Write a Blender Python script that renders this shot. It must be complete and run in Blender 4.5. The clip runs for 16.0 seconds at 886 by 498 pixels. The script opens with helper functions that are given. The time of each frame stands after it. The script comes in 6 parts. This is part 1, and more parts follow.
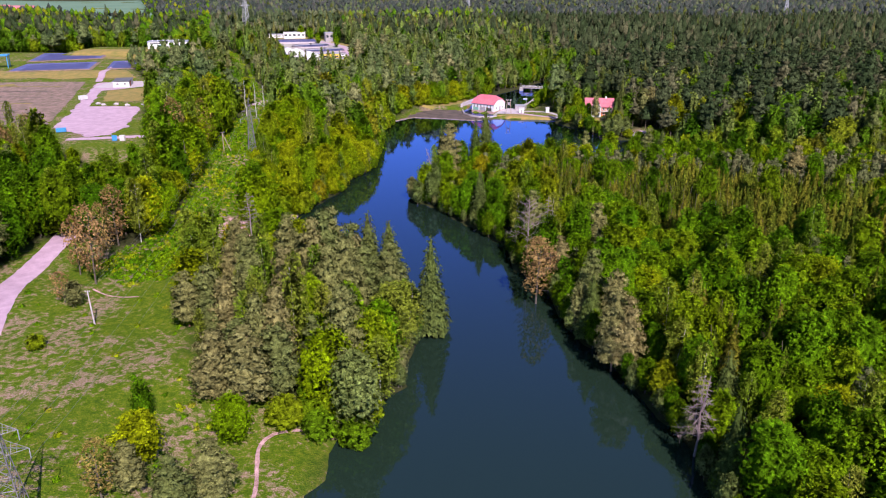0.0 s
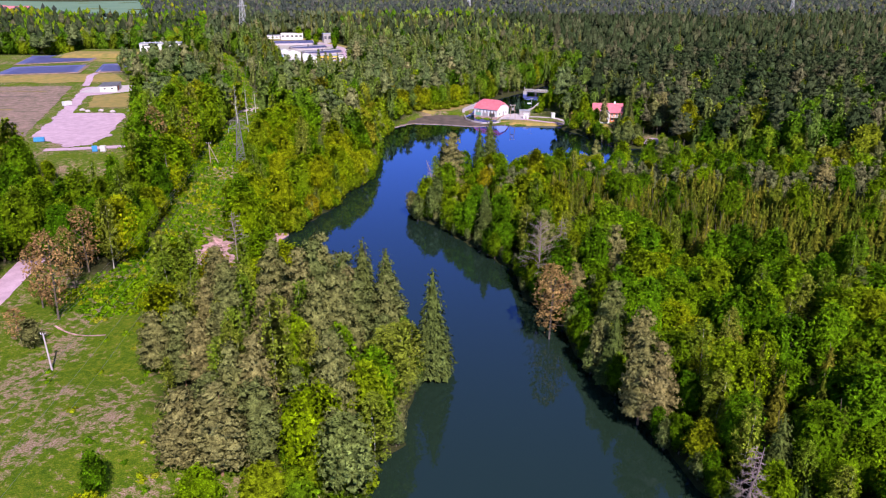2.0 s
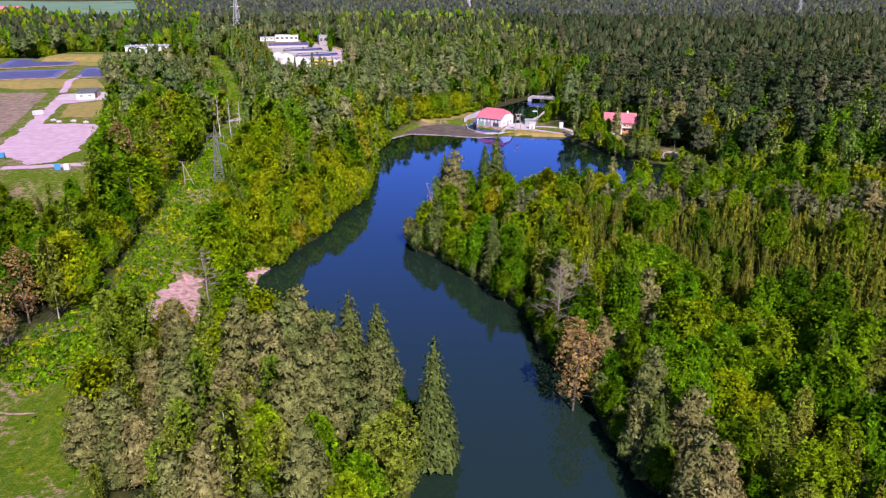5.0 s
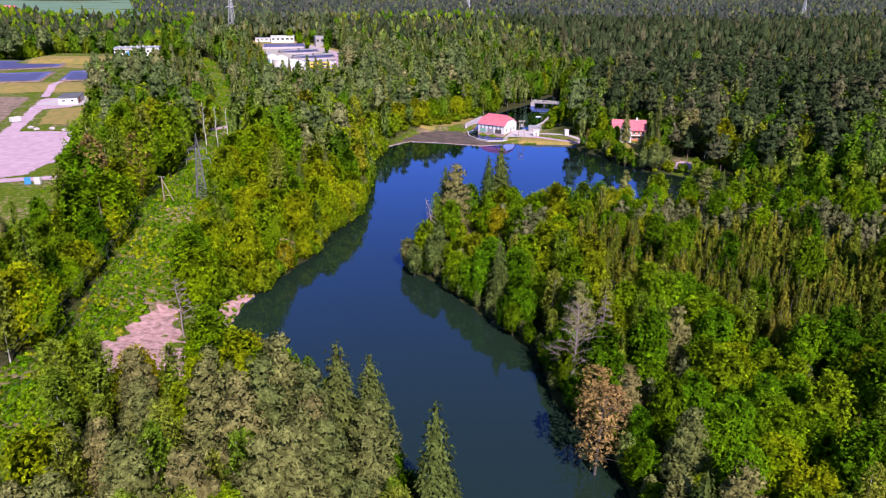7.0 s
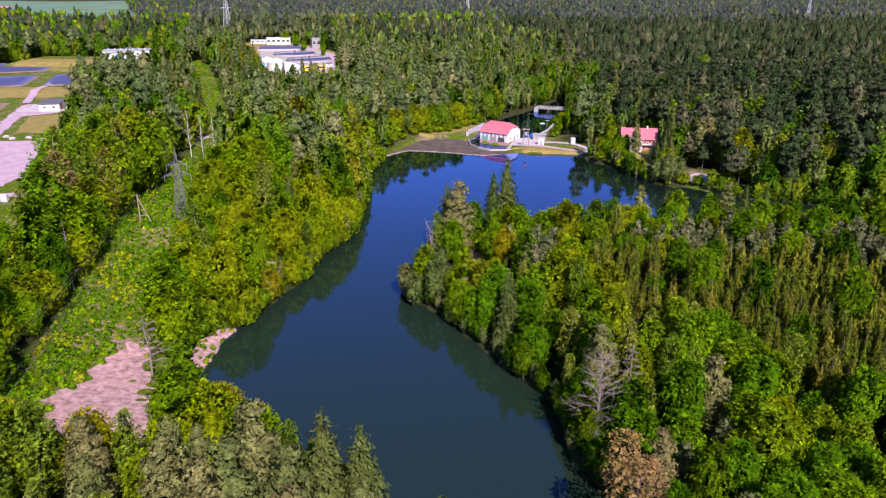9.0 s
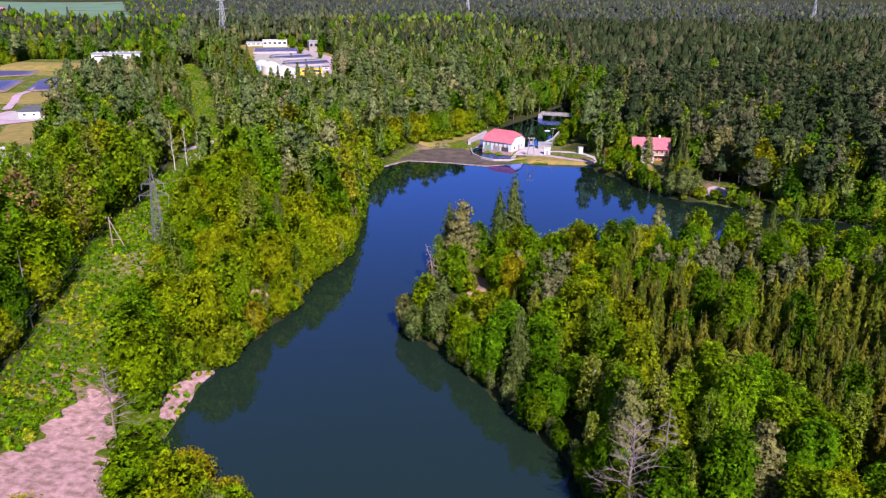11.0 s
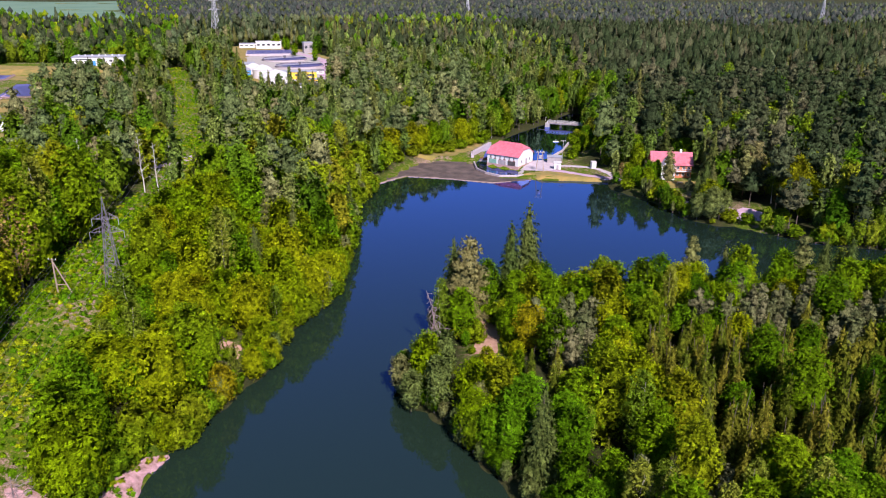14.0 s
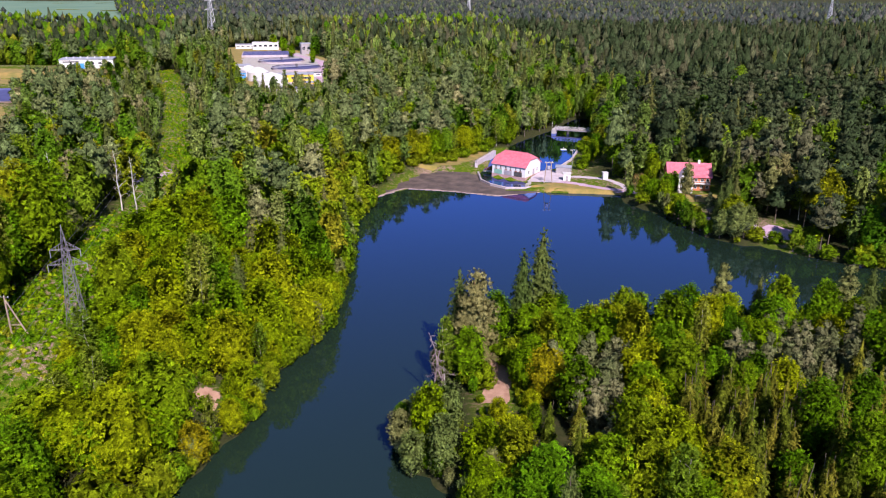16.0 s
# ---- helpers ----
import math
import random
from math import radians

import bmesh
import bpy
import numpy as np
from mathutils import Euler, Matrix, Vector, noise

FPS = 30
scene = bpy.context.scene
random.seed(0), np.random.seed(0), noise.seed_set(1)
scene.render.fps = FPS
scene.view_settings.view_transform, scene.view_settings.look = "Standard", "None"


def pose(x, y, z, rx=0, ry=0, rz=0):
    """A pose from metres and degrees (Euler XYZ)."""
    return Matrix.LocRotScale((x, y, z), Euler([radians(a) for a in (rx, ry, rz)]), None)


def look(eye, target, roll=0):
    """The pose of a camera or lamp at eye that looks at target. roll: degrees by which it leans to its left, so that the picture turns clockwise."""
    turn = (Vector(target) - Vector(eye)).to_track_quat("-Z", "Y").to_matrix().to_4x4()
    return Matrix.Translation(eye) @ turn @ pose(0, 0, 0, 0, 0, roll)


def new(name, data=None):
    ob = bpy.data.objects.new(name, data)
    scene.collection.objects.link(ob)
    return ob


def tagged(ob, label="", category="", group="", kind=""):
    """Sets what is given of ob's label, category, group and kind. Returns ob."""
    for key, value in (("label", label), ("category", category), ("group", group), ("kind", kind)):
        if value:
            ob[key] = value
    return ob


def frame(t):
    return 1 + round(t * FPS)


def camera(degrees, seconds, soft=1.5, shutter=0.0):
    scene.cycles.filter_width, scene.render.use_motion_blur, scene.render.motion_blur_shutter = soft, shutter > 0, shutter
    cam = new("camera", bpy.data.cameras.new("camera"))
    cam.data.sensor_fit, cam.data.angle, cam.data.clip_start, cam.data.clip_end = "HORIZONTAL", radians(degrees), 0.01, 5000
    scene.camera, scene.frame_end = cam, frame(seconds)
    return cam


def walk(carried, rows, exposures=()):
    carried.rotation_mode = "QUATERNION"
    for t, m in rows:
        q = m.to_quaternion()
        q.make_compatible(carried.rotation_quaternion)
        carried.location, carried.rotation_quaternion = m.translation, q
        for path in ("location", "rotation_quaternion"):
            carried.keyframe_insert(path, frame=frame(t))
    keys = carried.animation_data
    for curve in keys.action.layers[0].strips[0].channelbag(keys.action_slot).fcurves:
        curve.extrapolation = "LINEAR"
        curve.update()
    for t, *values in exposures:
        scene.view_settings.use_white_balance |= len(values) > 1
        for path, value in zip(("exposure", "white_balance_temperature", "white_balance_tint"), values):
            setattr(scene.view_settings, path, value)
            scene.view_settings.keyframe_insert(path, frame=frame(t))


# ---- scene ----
cam = camera(61.99, 16.0, soft=1.1)
METRES, EYE, TILT, LEAN, TURN = 129.0, 75.0, -20.09, 0.0, 0.0
ROWS = [
    (0.0, 0.0000, 0.0000, 0.0000, 0.00, 0.00, -0.00),
    (0.5, -0.0012, 0.0349, 0.0127, 0.02, -0.01, 0.00),
    (1.0, -0.0025, 0.0698, 0.0256, 0.00, -0.01, 0.00),
    (1.5, -0.0038, 0.1049, 0.0384, 0.01, -0.01, 0.02),
    (2.0, -0.0049, 0.1398, 0.0512, 0.01, -0.01, 0.03),
    (2.5, -0.0058, 0.1745, 0.0639, 0.02, -0.02, 0.03),
    (3.0, -0.0071, 0.2092, 0.0767, -0.00, 0.00, 0.04),
    (3.5, -0.0079, 0.2436, 0.0894, -0.01, 0.01, 0.02),
    (4.0, -0.0087, 0.2785, 0.1022, -0.03, 0.00, -0.00),
    (6.5, -0.0154, 0.4517, 0.1651, -0.19, 0.02, -0.08),
    (7.0, -0.0166, 0.4863, 0.1777, -0.22, 0.01, -0.10),
    (7.5, -0.0179, 0.5207, 0.1902, -0.24, 0.02, -0.10),
    (8.0, -0.0193, 0.5551, 0.2029, -0.28, 0.04, -0.12),
    (8.5, -0.0208, 0.5893, 0.2153, -0.31, 0.06, -0.13),
    (9.0, -0.0221, 0.6238, 0.2277, -0.33, 0.07, -0.13),
    (11.5, -0.0277, 0.7948, 0.2903, -0.41, 0.15, -0.17),
    (12.0, -0.0287, 0.8297, 0.3031, -0.45, 0.14, -0.16),
    (12.5, -0.0300, 0.8641, 0.3157, -0.47, 0.13, -0.17),
    (13.0, -0.0314, 0.8988, 0.3282, -0.50, 0.13, -0.17),
    (13.5, -0.0326, 0.9335, 0.3410, -0.50, 0.14, -0.18),
    (14.0, -0.0339, 0.9683, 0.3536, -0.50, 0.12, -0.19),
    (14.5, -0.0354, 1.0029, 0.3666, -0.50, 0.11, -0.21),
    (15.0, -0.0367, 1.0375, 0.3797, -0.50, 0.09, -0.22),
    (15.5, -0.0379, 1.0721, 0.3924, -0.49, 0.07, -0.21),
    (16.0, -0.0395, 1.1068, 0.4048, -0.49, 0.08, -0.21),
]
walk(cam, [(t, pose(0, 0, EYE, TILT, LEAN, TURN) @ pose(METRES * x, METRES * y, METRES * z, 90 + pitch, roll, yaw)) for t, x, y, z, yaw, pitch, roll in ROWS], exposures=[(0, 0.52, 6250, 12), (16, 0.52, 6250, 12)])

# ---- light ----
SUN_AZ, SUN_EL = (0.33, -0.94), 43.0     # towards the sun in plan; its height in degrees
world = bpy.data.worlds.new("sky")
scene.world = world
world.use_nodes = True
wn = world.node_tree
sky = wn.nodes.new("ShaderNodeTexSky")
sky.sky_type, sky.sun_disc = "NISHITA", False
sky.sun_elevation = radians(SUN_EL)
sky.sun_rotation = math.atan2(SUN_AZ[0], SUN_AZ[1])
sky.air_density, sky.dust_density, sky.ozone_density = 1.0, 0.0, 4.0
background = wn.nodes["Background"]
background.inputs["Strength"].default_value = 0.088
wn.links.new(sky.outputs[0], background.inputs[0])
sun = new("sun", bpy.data.lights.new("sun", "SUN"))
sun.data.energy, sun.data.angle, sun.data.color = 5.9, radians(0.5), (1.0, 0.845, 0.80)
sun_dir = Vector((SUN_AZ[0], SUN_AZ[1], math.hypot(*SUN_AZ) * math.tan(radians(SUN_EL)))).normalized()
sun.matrix_world = look(sun_dir * 300, (0, 0, 0))


# ---- materials ----
def material(name):
    m = bpy.data.materials.new(name)
    m.use_nodes = True
    return m, m.node_tree.nodes, m.node_tree.links, m.node_tree.nodes["Principled BSDF"]


def ramp(nodes, stops):
    r = nodes.new("ShaderNodeValToRGB")
    e = r.color_ramp.elements
    while len(e) < len(stops):
        e.new(0.5)
    for i, (p, c) in enumerate(stops):
        e[i].position, e[i].color = p, (*c, 1)
    return r


def maths(nodes, links, op, a, b):
    n = nodes.new("ShaderNodeMath")
    n.operation = op
    for i, v in enumerate((a, b)):
        if isinstance(v, (int, float)):
            n.inputs[i].default_value = v
        else:
            links.new(v, n.inputs[i])
    return n.outputs[0]


def world_noise(nodes, links, scale, detail=3.0, rough=0.55):
    c = nodes.new("ShaderNodeNewGeometry")
    n = nodes.new("ShaderNodeTexNoise")
    n.inputs["Scale"].default_value, n.inputs["Detail"].default_value, n.inputs["Roughness"].default_value = scale, detail, rough
    links.new(c.outputs["Position"], n.inputs["Vector"])
    return n.outputs["Fac"]


def mixed(nodes, links, fac, a, b, mode="MIX"):
    m = nodes.new("ShaderNodeMix")
    m.data_type, m.blend_type = "RGBA", mode
    for key, v in ((0, fac), (6, a), (7, b)):
        if isinstance(v, (int, float)):
            m.inputs[key].default_value = v
        elif isinstance(v, tuple):
            m.inputs[key].default_value = (*v, 1)
        else:
            links.new(v, m.inputs[key])
    return m.outputs[2]


def foliage(name, stops, through_light=0.3, spread=0.5, grain=5.0, gaps=0.38):
    """Leaves: a hue for each tree, lightness for each spray, fine mottling, ragged gaps, a little light through the leaf."""
    m, nodes, links, bsdf = material(name)
    tint = nodes.new("ShaderNodeAttribute")
    tint.attribute_name = "tint"
    info = nodes.new("ShaderNodeObjectInfo")
    t = maths(nodes, links, "FRACT", maths(nodes, links, "ADD", tint.outputs["Fac"], info.outputs["Random"]), 0.0)
    col = ramp(nodes, stops)
    links.new(t, col.inputs[0])
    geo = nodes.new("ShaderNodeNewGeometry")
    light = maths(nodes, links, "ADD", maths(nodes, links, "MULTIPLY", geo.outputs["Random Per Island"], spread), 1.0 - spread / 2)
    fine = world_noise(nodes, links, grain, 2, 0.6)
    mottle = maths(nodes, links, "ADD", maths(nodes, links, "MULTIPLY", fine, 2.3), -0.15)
    vec = nodes.new("ShaderNodeVectorMath")
    vec.operation = "SCALE"
    links.new(col.outputs[0], vec.inputs[0])
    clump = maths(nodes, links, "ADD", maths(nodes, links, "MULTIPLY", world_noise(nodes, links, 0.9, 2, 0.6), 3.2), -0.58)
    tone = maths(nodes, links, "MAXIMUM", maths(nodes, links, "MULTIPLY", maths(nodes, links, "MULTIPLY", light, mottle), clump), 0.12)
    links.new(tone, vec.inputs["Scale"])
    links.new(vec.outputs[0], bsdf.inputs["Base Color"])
    bsdf.inputs["Roughness"].default_value = 0.7
    bsdf.inputs["Specular IOR Level"].default_value = 0.03
    bump = nodes.new("ShaderNodeBump")
    bump.inputs["Strength"].default_value, bump.inputs["Distance"].default_value = 0.9, 0.25
    links.new(fine, bump.inputs["Height"])
    links.new(bump.outputs[0], bsdf.inputs["Normal"])
    tr = nodes.new("ShaderNodeBsdfTranslucent")
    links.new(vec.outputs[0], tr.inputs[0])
    mix = nodes.new("ShaderNodeMixShader")
    mix.inputs[0].default_value = through_light
    links.new(bsdf.outputs[0], mix.inputs[1])
    links.new(tr.outputs[0], mix.inputs[2])
    clear = nodes.new("ShaderNodeBsdfTransparent")
    cut = nodes.new("ShaderNodeMixShader")
    links.new(maths(nodes, links, "GREATER_THAN", world_noise(nodes, links, grain * 0.75, 1, 0.5), gaps), cut.inputs[0])
    links.new(clear.outputs[0], cut.inputs[1])
    links.new(mix.outputs[0], cut.inputs[2])
    links.new(cut.outputs[0], nodes["Material Output"].inputs[0])
    return m


def solid(name, a, b, scale=1.0, rough=0.7, metal=0.0, bump=0.0, detail=4.0, fine=0.0):
    """Two tones mingled by noise at two scales, with fine relief."""
    m, nodes, links, bsdf = material(name)
    big = world_noise(nodes, links, scale, detail)
    small = world_noise(nodes, links, scale * 9, 3)
    f = maths(nodes, links, "ADD", maths(nodes, links, "MULTIPLY", big, 0.65), maths(nodes, links, "MULTIPLY", small, 0.35))
    r = ramp(nodes, [(0.36, a), (0.64, b)])
    links.new(f, r.inputs[0])
    links.new(r.outputs[0], bsdf.inputs["Base Color"])
    bsdf.inputs["Roughness"].default_value, bsdf.inputs["Metallic"].default_value = rough, metal
    if bump:
        bp = nodes.new("ShaderNodeBump")
        bp.inputs["Strength"].default_value, bp.inputs["Distance"].default_value = bump, 0.05 if not fine else fine
        links.new(small, bp.inputs["Height"])
        links.new(bp.outputs[0], bsdf.inputs["Normal"])
    return m


LEAF = {
    "pine": foliage("pine_needles", [(0.0, (0.112, 0.138, 0.042)), (0.35, (0.146, 0.162, 0.052)), (0.7, (0.166, 0.172, 0.060)), (1.0, (0.208, 0.180, 0.074))], 0.12, 0.45, 8.0, 0.38),
    # blue lifted in stand, mixed, ridge, less in olive: haze put into leaf colour
    "stand": foliage("dark_hazed_pine_needles", [(0.0, (0.0252, 0.0416, 0.0162)), (0.4, (0.0372, 0.0535, 0.0222)), (0.8, (0.054, 0.0677, 0.0312)), (1.0, (0.084, 0.0808, 0.0444))], 0.06, 0.6, 2.6, 0.40),
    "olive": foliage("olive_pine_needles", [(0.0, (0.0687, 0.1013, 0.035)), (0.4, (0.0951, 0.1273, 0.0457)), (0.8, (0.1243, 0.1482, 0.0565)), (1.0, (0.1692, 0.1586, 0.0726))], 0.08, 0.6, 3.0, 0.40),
    "mixed": foliage("hazed_mixed_leaves", [(0.0, (0.051, 0.075, 0.0336)), (0.5, (0.0694, 0.092, 0.042)), (1.0, (0.102, 0.106, 0.056))], 0.1, 0.4, 1.8, 0.0),
    "ridge": foliage("hazed_far_pine_needles", [(0.0, (0.0261, 0.0364, 0.0319)), (0.4, (0.0363, 0.0457, 0.0404)), (0.8, (0.0489, 0.0557, 0.0499)), (1.0, (0.0663, 0.0642, 0.0617))], 0.06, 0.5, 1.8, 0.0),
    "spruce": foliage("spruce_needles", [(0.0, (0.058, 0.090, 0.020)), (0.5, (0.088, 0.115, 0.028)), (1.0, (0.125, 0.132, 0.040))], 0.12, 0.45, 8.0, 0.38),
    "young": foliage("young_spruce_needles", [(0.0, (0.0616, 0.0915, 0.0066)), (0.5, (0.0898, 0.1074, 0.0088)), (1.0, (0.1285, 0.1214, 0.0132))], 0.08, 0.8, 5.0, 0.40),
    "ypine": foliage("young_pine_needles", [(0.0, (0.096, 0.116, 0.046)), (0.5, (0.120, 0.132, 0.058)), (1.0, (0.146, 0.144, 0.074))], 0.1, 0.45, 7.0, 0.38),
    "broad": foliage("broad_leaves", [(0.0, (0.070, 0.165, 0.002)), (0.3, (0.094, 0.195, 0.002)), (0.6, (0.125, 0.212, 0.002)), (0.85, (0.150, 0.220, 0.003)), (1.0, (0.185, 0.205, 0.004))], 0.12, 0.9, 7.0, 0.42),
    "bright": foliage("bright_maple_leaves", [(0.0, (0.100, 0.192, 0.001)), (0.4, (0.150, 0.226, 0.001)), (0.8, (0.200, 0.242, 0.002)), (0.955, (0.205, 0.240, 0.002)), (1.0, (0.232, 0.205, 0.004))], 0.12, 0.9, 7.0, 0.42),
    "scrub": foliage("scrub_leaves", [(0.0, (0.0527, 0.1334, 0.002)), (0.3, (0.0933, 0.1914, 0.002)), (0.75, (0.1702, 0.2459, 0.003)), (0.92, (0.2031, 0.2494, 0.004)), (1.0, (0.2251, 0.232, 0.018))], 0.12, 0.6, 5.0, 0.28),
    "birch": foliage("birch_leaves", [(0.0, (0.115, 0.200, 0.010)), (0.5, (0.165, 0.240, 0.016)), (1.0, (0.220, 0.245, 0.030))], 0.15, 0.7, 7.0, 0.48),
    "deep": foliage("deep_green_leaves", [(0.0, (0.040, 0.104, 0.001)), (0.5, (0.060, 0.132, 0.001)), (1.0, (0.096, 0.152, 0.002))], 0.1, 0.9, 7.0, 0.42),
    "grey": foliage("grey_willow_leaves", [(0.0, (0.1176, 0.1653, 0.0408)), (0.5, (0.1464, 0.1824, 0.0504)), (1.0, (0.18, 0.1847, 0.0672))], 0.25),
    "brown": foliage("young_bronze_leaves", [(0.0, (0.285, 0.2025, 0.066)), (0.5, (0.3225, 0.189, 0.09)), (1.0, (0.255, 0.1958, 0.054))], 0.3),
    "bush": foliage("bush_leaves", [(0.0, (0.080, 0.158, 0.003)), (0.5, (0.130, 0.200, 0.003)), (1.0, (0.178, 0.215, 0.005))], 0.12, 0.8, 7.0, 0.42),
    "white": foliage("white_blossom", [(0.0, (0.40, 0.36, 0.36)), (0.5, (0.50, 0.47, 0.50)), (1.0, (0.26, 0.28, 0.16))], 0.2),
}
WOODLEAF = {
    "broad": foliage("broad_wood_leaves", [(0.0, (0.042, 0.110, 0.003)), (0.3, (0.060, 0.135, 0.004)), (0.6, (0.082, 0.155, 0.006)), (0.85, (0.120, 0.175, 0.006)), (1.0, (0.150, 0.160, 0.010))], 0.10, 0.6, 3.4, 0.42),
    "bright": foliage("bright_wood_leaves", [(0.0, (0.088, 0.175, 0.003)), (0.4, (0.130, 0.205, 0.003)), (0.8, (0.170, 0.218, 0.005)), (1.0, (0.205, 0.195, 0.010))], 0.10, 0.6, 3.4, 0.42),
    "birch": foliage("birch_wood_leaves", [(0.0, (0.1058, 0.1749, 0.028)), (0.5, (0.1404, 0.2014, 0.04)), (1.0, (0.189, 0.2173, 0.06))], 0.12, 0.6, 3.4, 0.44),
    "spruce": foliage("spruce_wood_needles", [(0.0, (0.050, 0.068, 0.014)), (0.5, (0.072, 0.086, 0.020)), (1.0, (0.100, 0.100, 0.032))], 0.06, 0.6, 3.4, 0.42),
    # wood pines share the haze-tinted stand colour
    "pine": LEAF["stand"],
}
BARK = {
    "pine": solid("pine_bark", (0.16, 0.085, 0.05), (0.26, 0.15, 0.09), 1.5, 0.9, bump=0.5),
    "dark": solid("dark_bark", (0.07, 0.055, 0.045), (0.14, 0.11, 0.09), 1.5, 0.9, bump=0.5),
    "birch": solid("birch_bark", (0.62, 0.58, 0.56), (0.22, 0.20, 0.19), 1.2, 0.7, bump=0.3),
    "dead": solid("dead_wood", (0.16, 0.12, 0.125), (0.27, 0.21, 0.215), 1.5, 0.9, bump=0.4),
}

CONCRETE = solid("pale_concrete", (0.36, 0.31, 0.36), (0.48, 0.42, 0.48), 0.5, 0.9, bump=0.3)
OLDCONC = solid("weathered_concrete", (0.28, 0.26, 0.25), (0.42, 0.39, 0.38), 0.8, 0.9, bump=0.4)
ROAD = solid("pale_gravel_road", (0.34, 0.23, 0.32), (0.48, 0.335, 0.455), 0.35, 0.95, bump=0.3)
SAND = solid("dry_reed_and_sand", (0.22, 0.13, 0.11), (0.66, 0.40, 0.45), 0.75, 0.95, bump=0.9, fine=0.3)
EARTH = solid("bare_reddish_earth", (0.30, 0.17, 0.12), (0.46, 0.29, 0.22), 0.6, 0.95, bump=0.6)
MUDMAT = solid("dark_wet_mud", (0.045, 0.035, 0.032), (0.13, 0.095, 0.085), 0.22, 0.75, bump=0.5, fine=0.1)
MUDEDGE = solid("drying_mud_rim", (0.20, 0.14, 0.13), (0.33, 0.25, 0.24), 0.5, 0.85, bump=0.4)
LAWN = solid("mown_dry_grass", (0.14, 0.14, 0.03), (0.30, 0.20, 0.06), 0.25, 0.95, bump=0.6)
PLASTER = solid("white_plaster", (0.58, 0.57, 0.60), (0.70, 0.69, 0.71), 0.6, 0.85, bump=0.1)
TILE = solid("red_roof_tiles", (0.45, 0.11, 0.16), (0.57, 0.18, 0.24), 0.8, 0.75, bump=0.3)
BRICK = solid("orange_red_brickwork", (0.42, 0.12, 0.06), (0.55, 0.20, 0.10), 1.2, 0.9, bump=0.3)
DARKRED = solid("dark_red_brick", (0.24, 0.06, 0.05), (0.34, 0.10, 0.08), 1.5, 0.9)
GREENPAINT = solid("pale_green_gate_paint", (0.16, 0.34, 0.28), (0.24, 0.42, 0.35), 0.9, 0.6)
GREYPAINT = solid("grey_gate_paint", (0.26, 0.24, 0.27), (0.36, 0.33, 0.36), 0.9, 0.6)
DARKPAINT = solid("dark_gate_paint", (0.05, 0.045, 0.05), (0.10, 0.09, 0.09), 0.9, 0.6)
STEEL = solid("galvanised_steel", (0.36, 0.36, 0.42), (0.50, 0.50, 0.56), 1.0, 0.5, 0.6)
DARKSTEEL = solid("dark_weathered_steel", (0.11, 0.10, 0.12), (0.20, 0.19, 0.22), 1.0, 0.6, 0.4)
WOODPOLE = solid("weathered_wood_pole", (0.24, 0.17, 0.13), (0.36, 0.28, 0.22), 1.5, 0.9)
BLUEPAINT = solid("bright_blue_paint", (0.03, 0.20, 0.50), (0.06, 0.28, 0.60), 0.8, 0.5)
YELLOWPAINT = solid("yellow_cladding", (0.70, 0.45, 0.03), (0.80, 0.55, 0.06), 0.5, 0.6)
WHITEMETAL = solid("white_painted_metal", (0.50, 0.49, 0.53), (0.62, 0.61, 0.65), 0.5, 0.5)
GREYROOF = solid("grey_sheet_roof", (0.24, 0.25, 0.32), (0.34, 0.35, 0.43), 0.4, 0.6)
DARKROOF = solid("dark_bitumen_roof", (0.07, 0.075, 0.10), (0.12, 0.12, 0.16), 0.4, 0.8)
LINER = solid("dark_basin_liner", (0.06, 0.07, 0.22), (0.12, 0.12, 0.30), 0.06, 0.6)
SLUDGE = solid("brown_drying_bed", (0.085, 0.075, 0.045), (0.30, 0.19, 0.175), 0.35, 0.95, bump=0.5)
FARFIELD = solid("blue_green_crop_field", (0.08, 0.16, 0.11), (0.13, 0.21, 0.14), 0.01, 0.95)
TANKWATER = solid("tank_water", (0.045, 0.045, 0.16), (0.085, 0.08, 0.22), 0.2, 0.55)
TIMBER = solid("grey_timber", (0.24, 0.20, 0.19), (0.38, 0.33, 0.32), 1.2, 0.9)
BUOY = solid("white_float", (0.7, 0.7, 0.72), (0.8, 0.8, 0.82), 1.0, 0.5)
GLASS, nodes, links, bsdf = material("window_glass")
bsdf.inputs["Base Color"].default_value = (0.03, 0.035, 0.05, 1)
bsdf.inputs["Roughness"].default_value = 0.08

# ---- the lie of the land ----
LAKE = np.array([(-24, -150), (-23, 40), (-21, 94), (-18, 99), (-20, 104), (-17, 112), (-12, 116), (-12, 122), (-7, 126), (-10, 133), (-6, 141), (-5, 152),
                 (-10, 168), (-24, 188), (-42, 201), (-51, 211), (-50, 233), (-47, 243), (-38, 268), (-38, 281), (-30, 303), (-29, 340), (-32, 380), (-27, 413),
                 (-17, 425), (1, 421), (17, 415), (35, 421), (64, 418), (63, 407), (74, 387), (78, 371), (87, 361), (93, 361), (99, 355), (111, 346), (150, 330), (200, 322),
                 (200, 300), (130, 302), (70, 304), (40, 299), (12, 300), (1, 303), (-3, 292), (-6, 278), (-12, 262), (-11, 256), (-2, 244), (10, 222), (19, 205),
                 (20, 187), (27, 169), (29, 147), (35, 137), (37, 123), (42, 105), (41, 95), (46, 40), (50, -150)], float)
CHANNEL = np.array([(37, 449), (31, 475), (28, 500), (42, 523), (58, 546), (68, 566), (76, 580), (82, 580), (82, 566), (80, 545), (72, 522), (61, 492), (47, 458)], float)


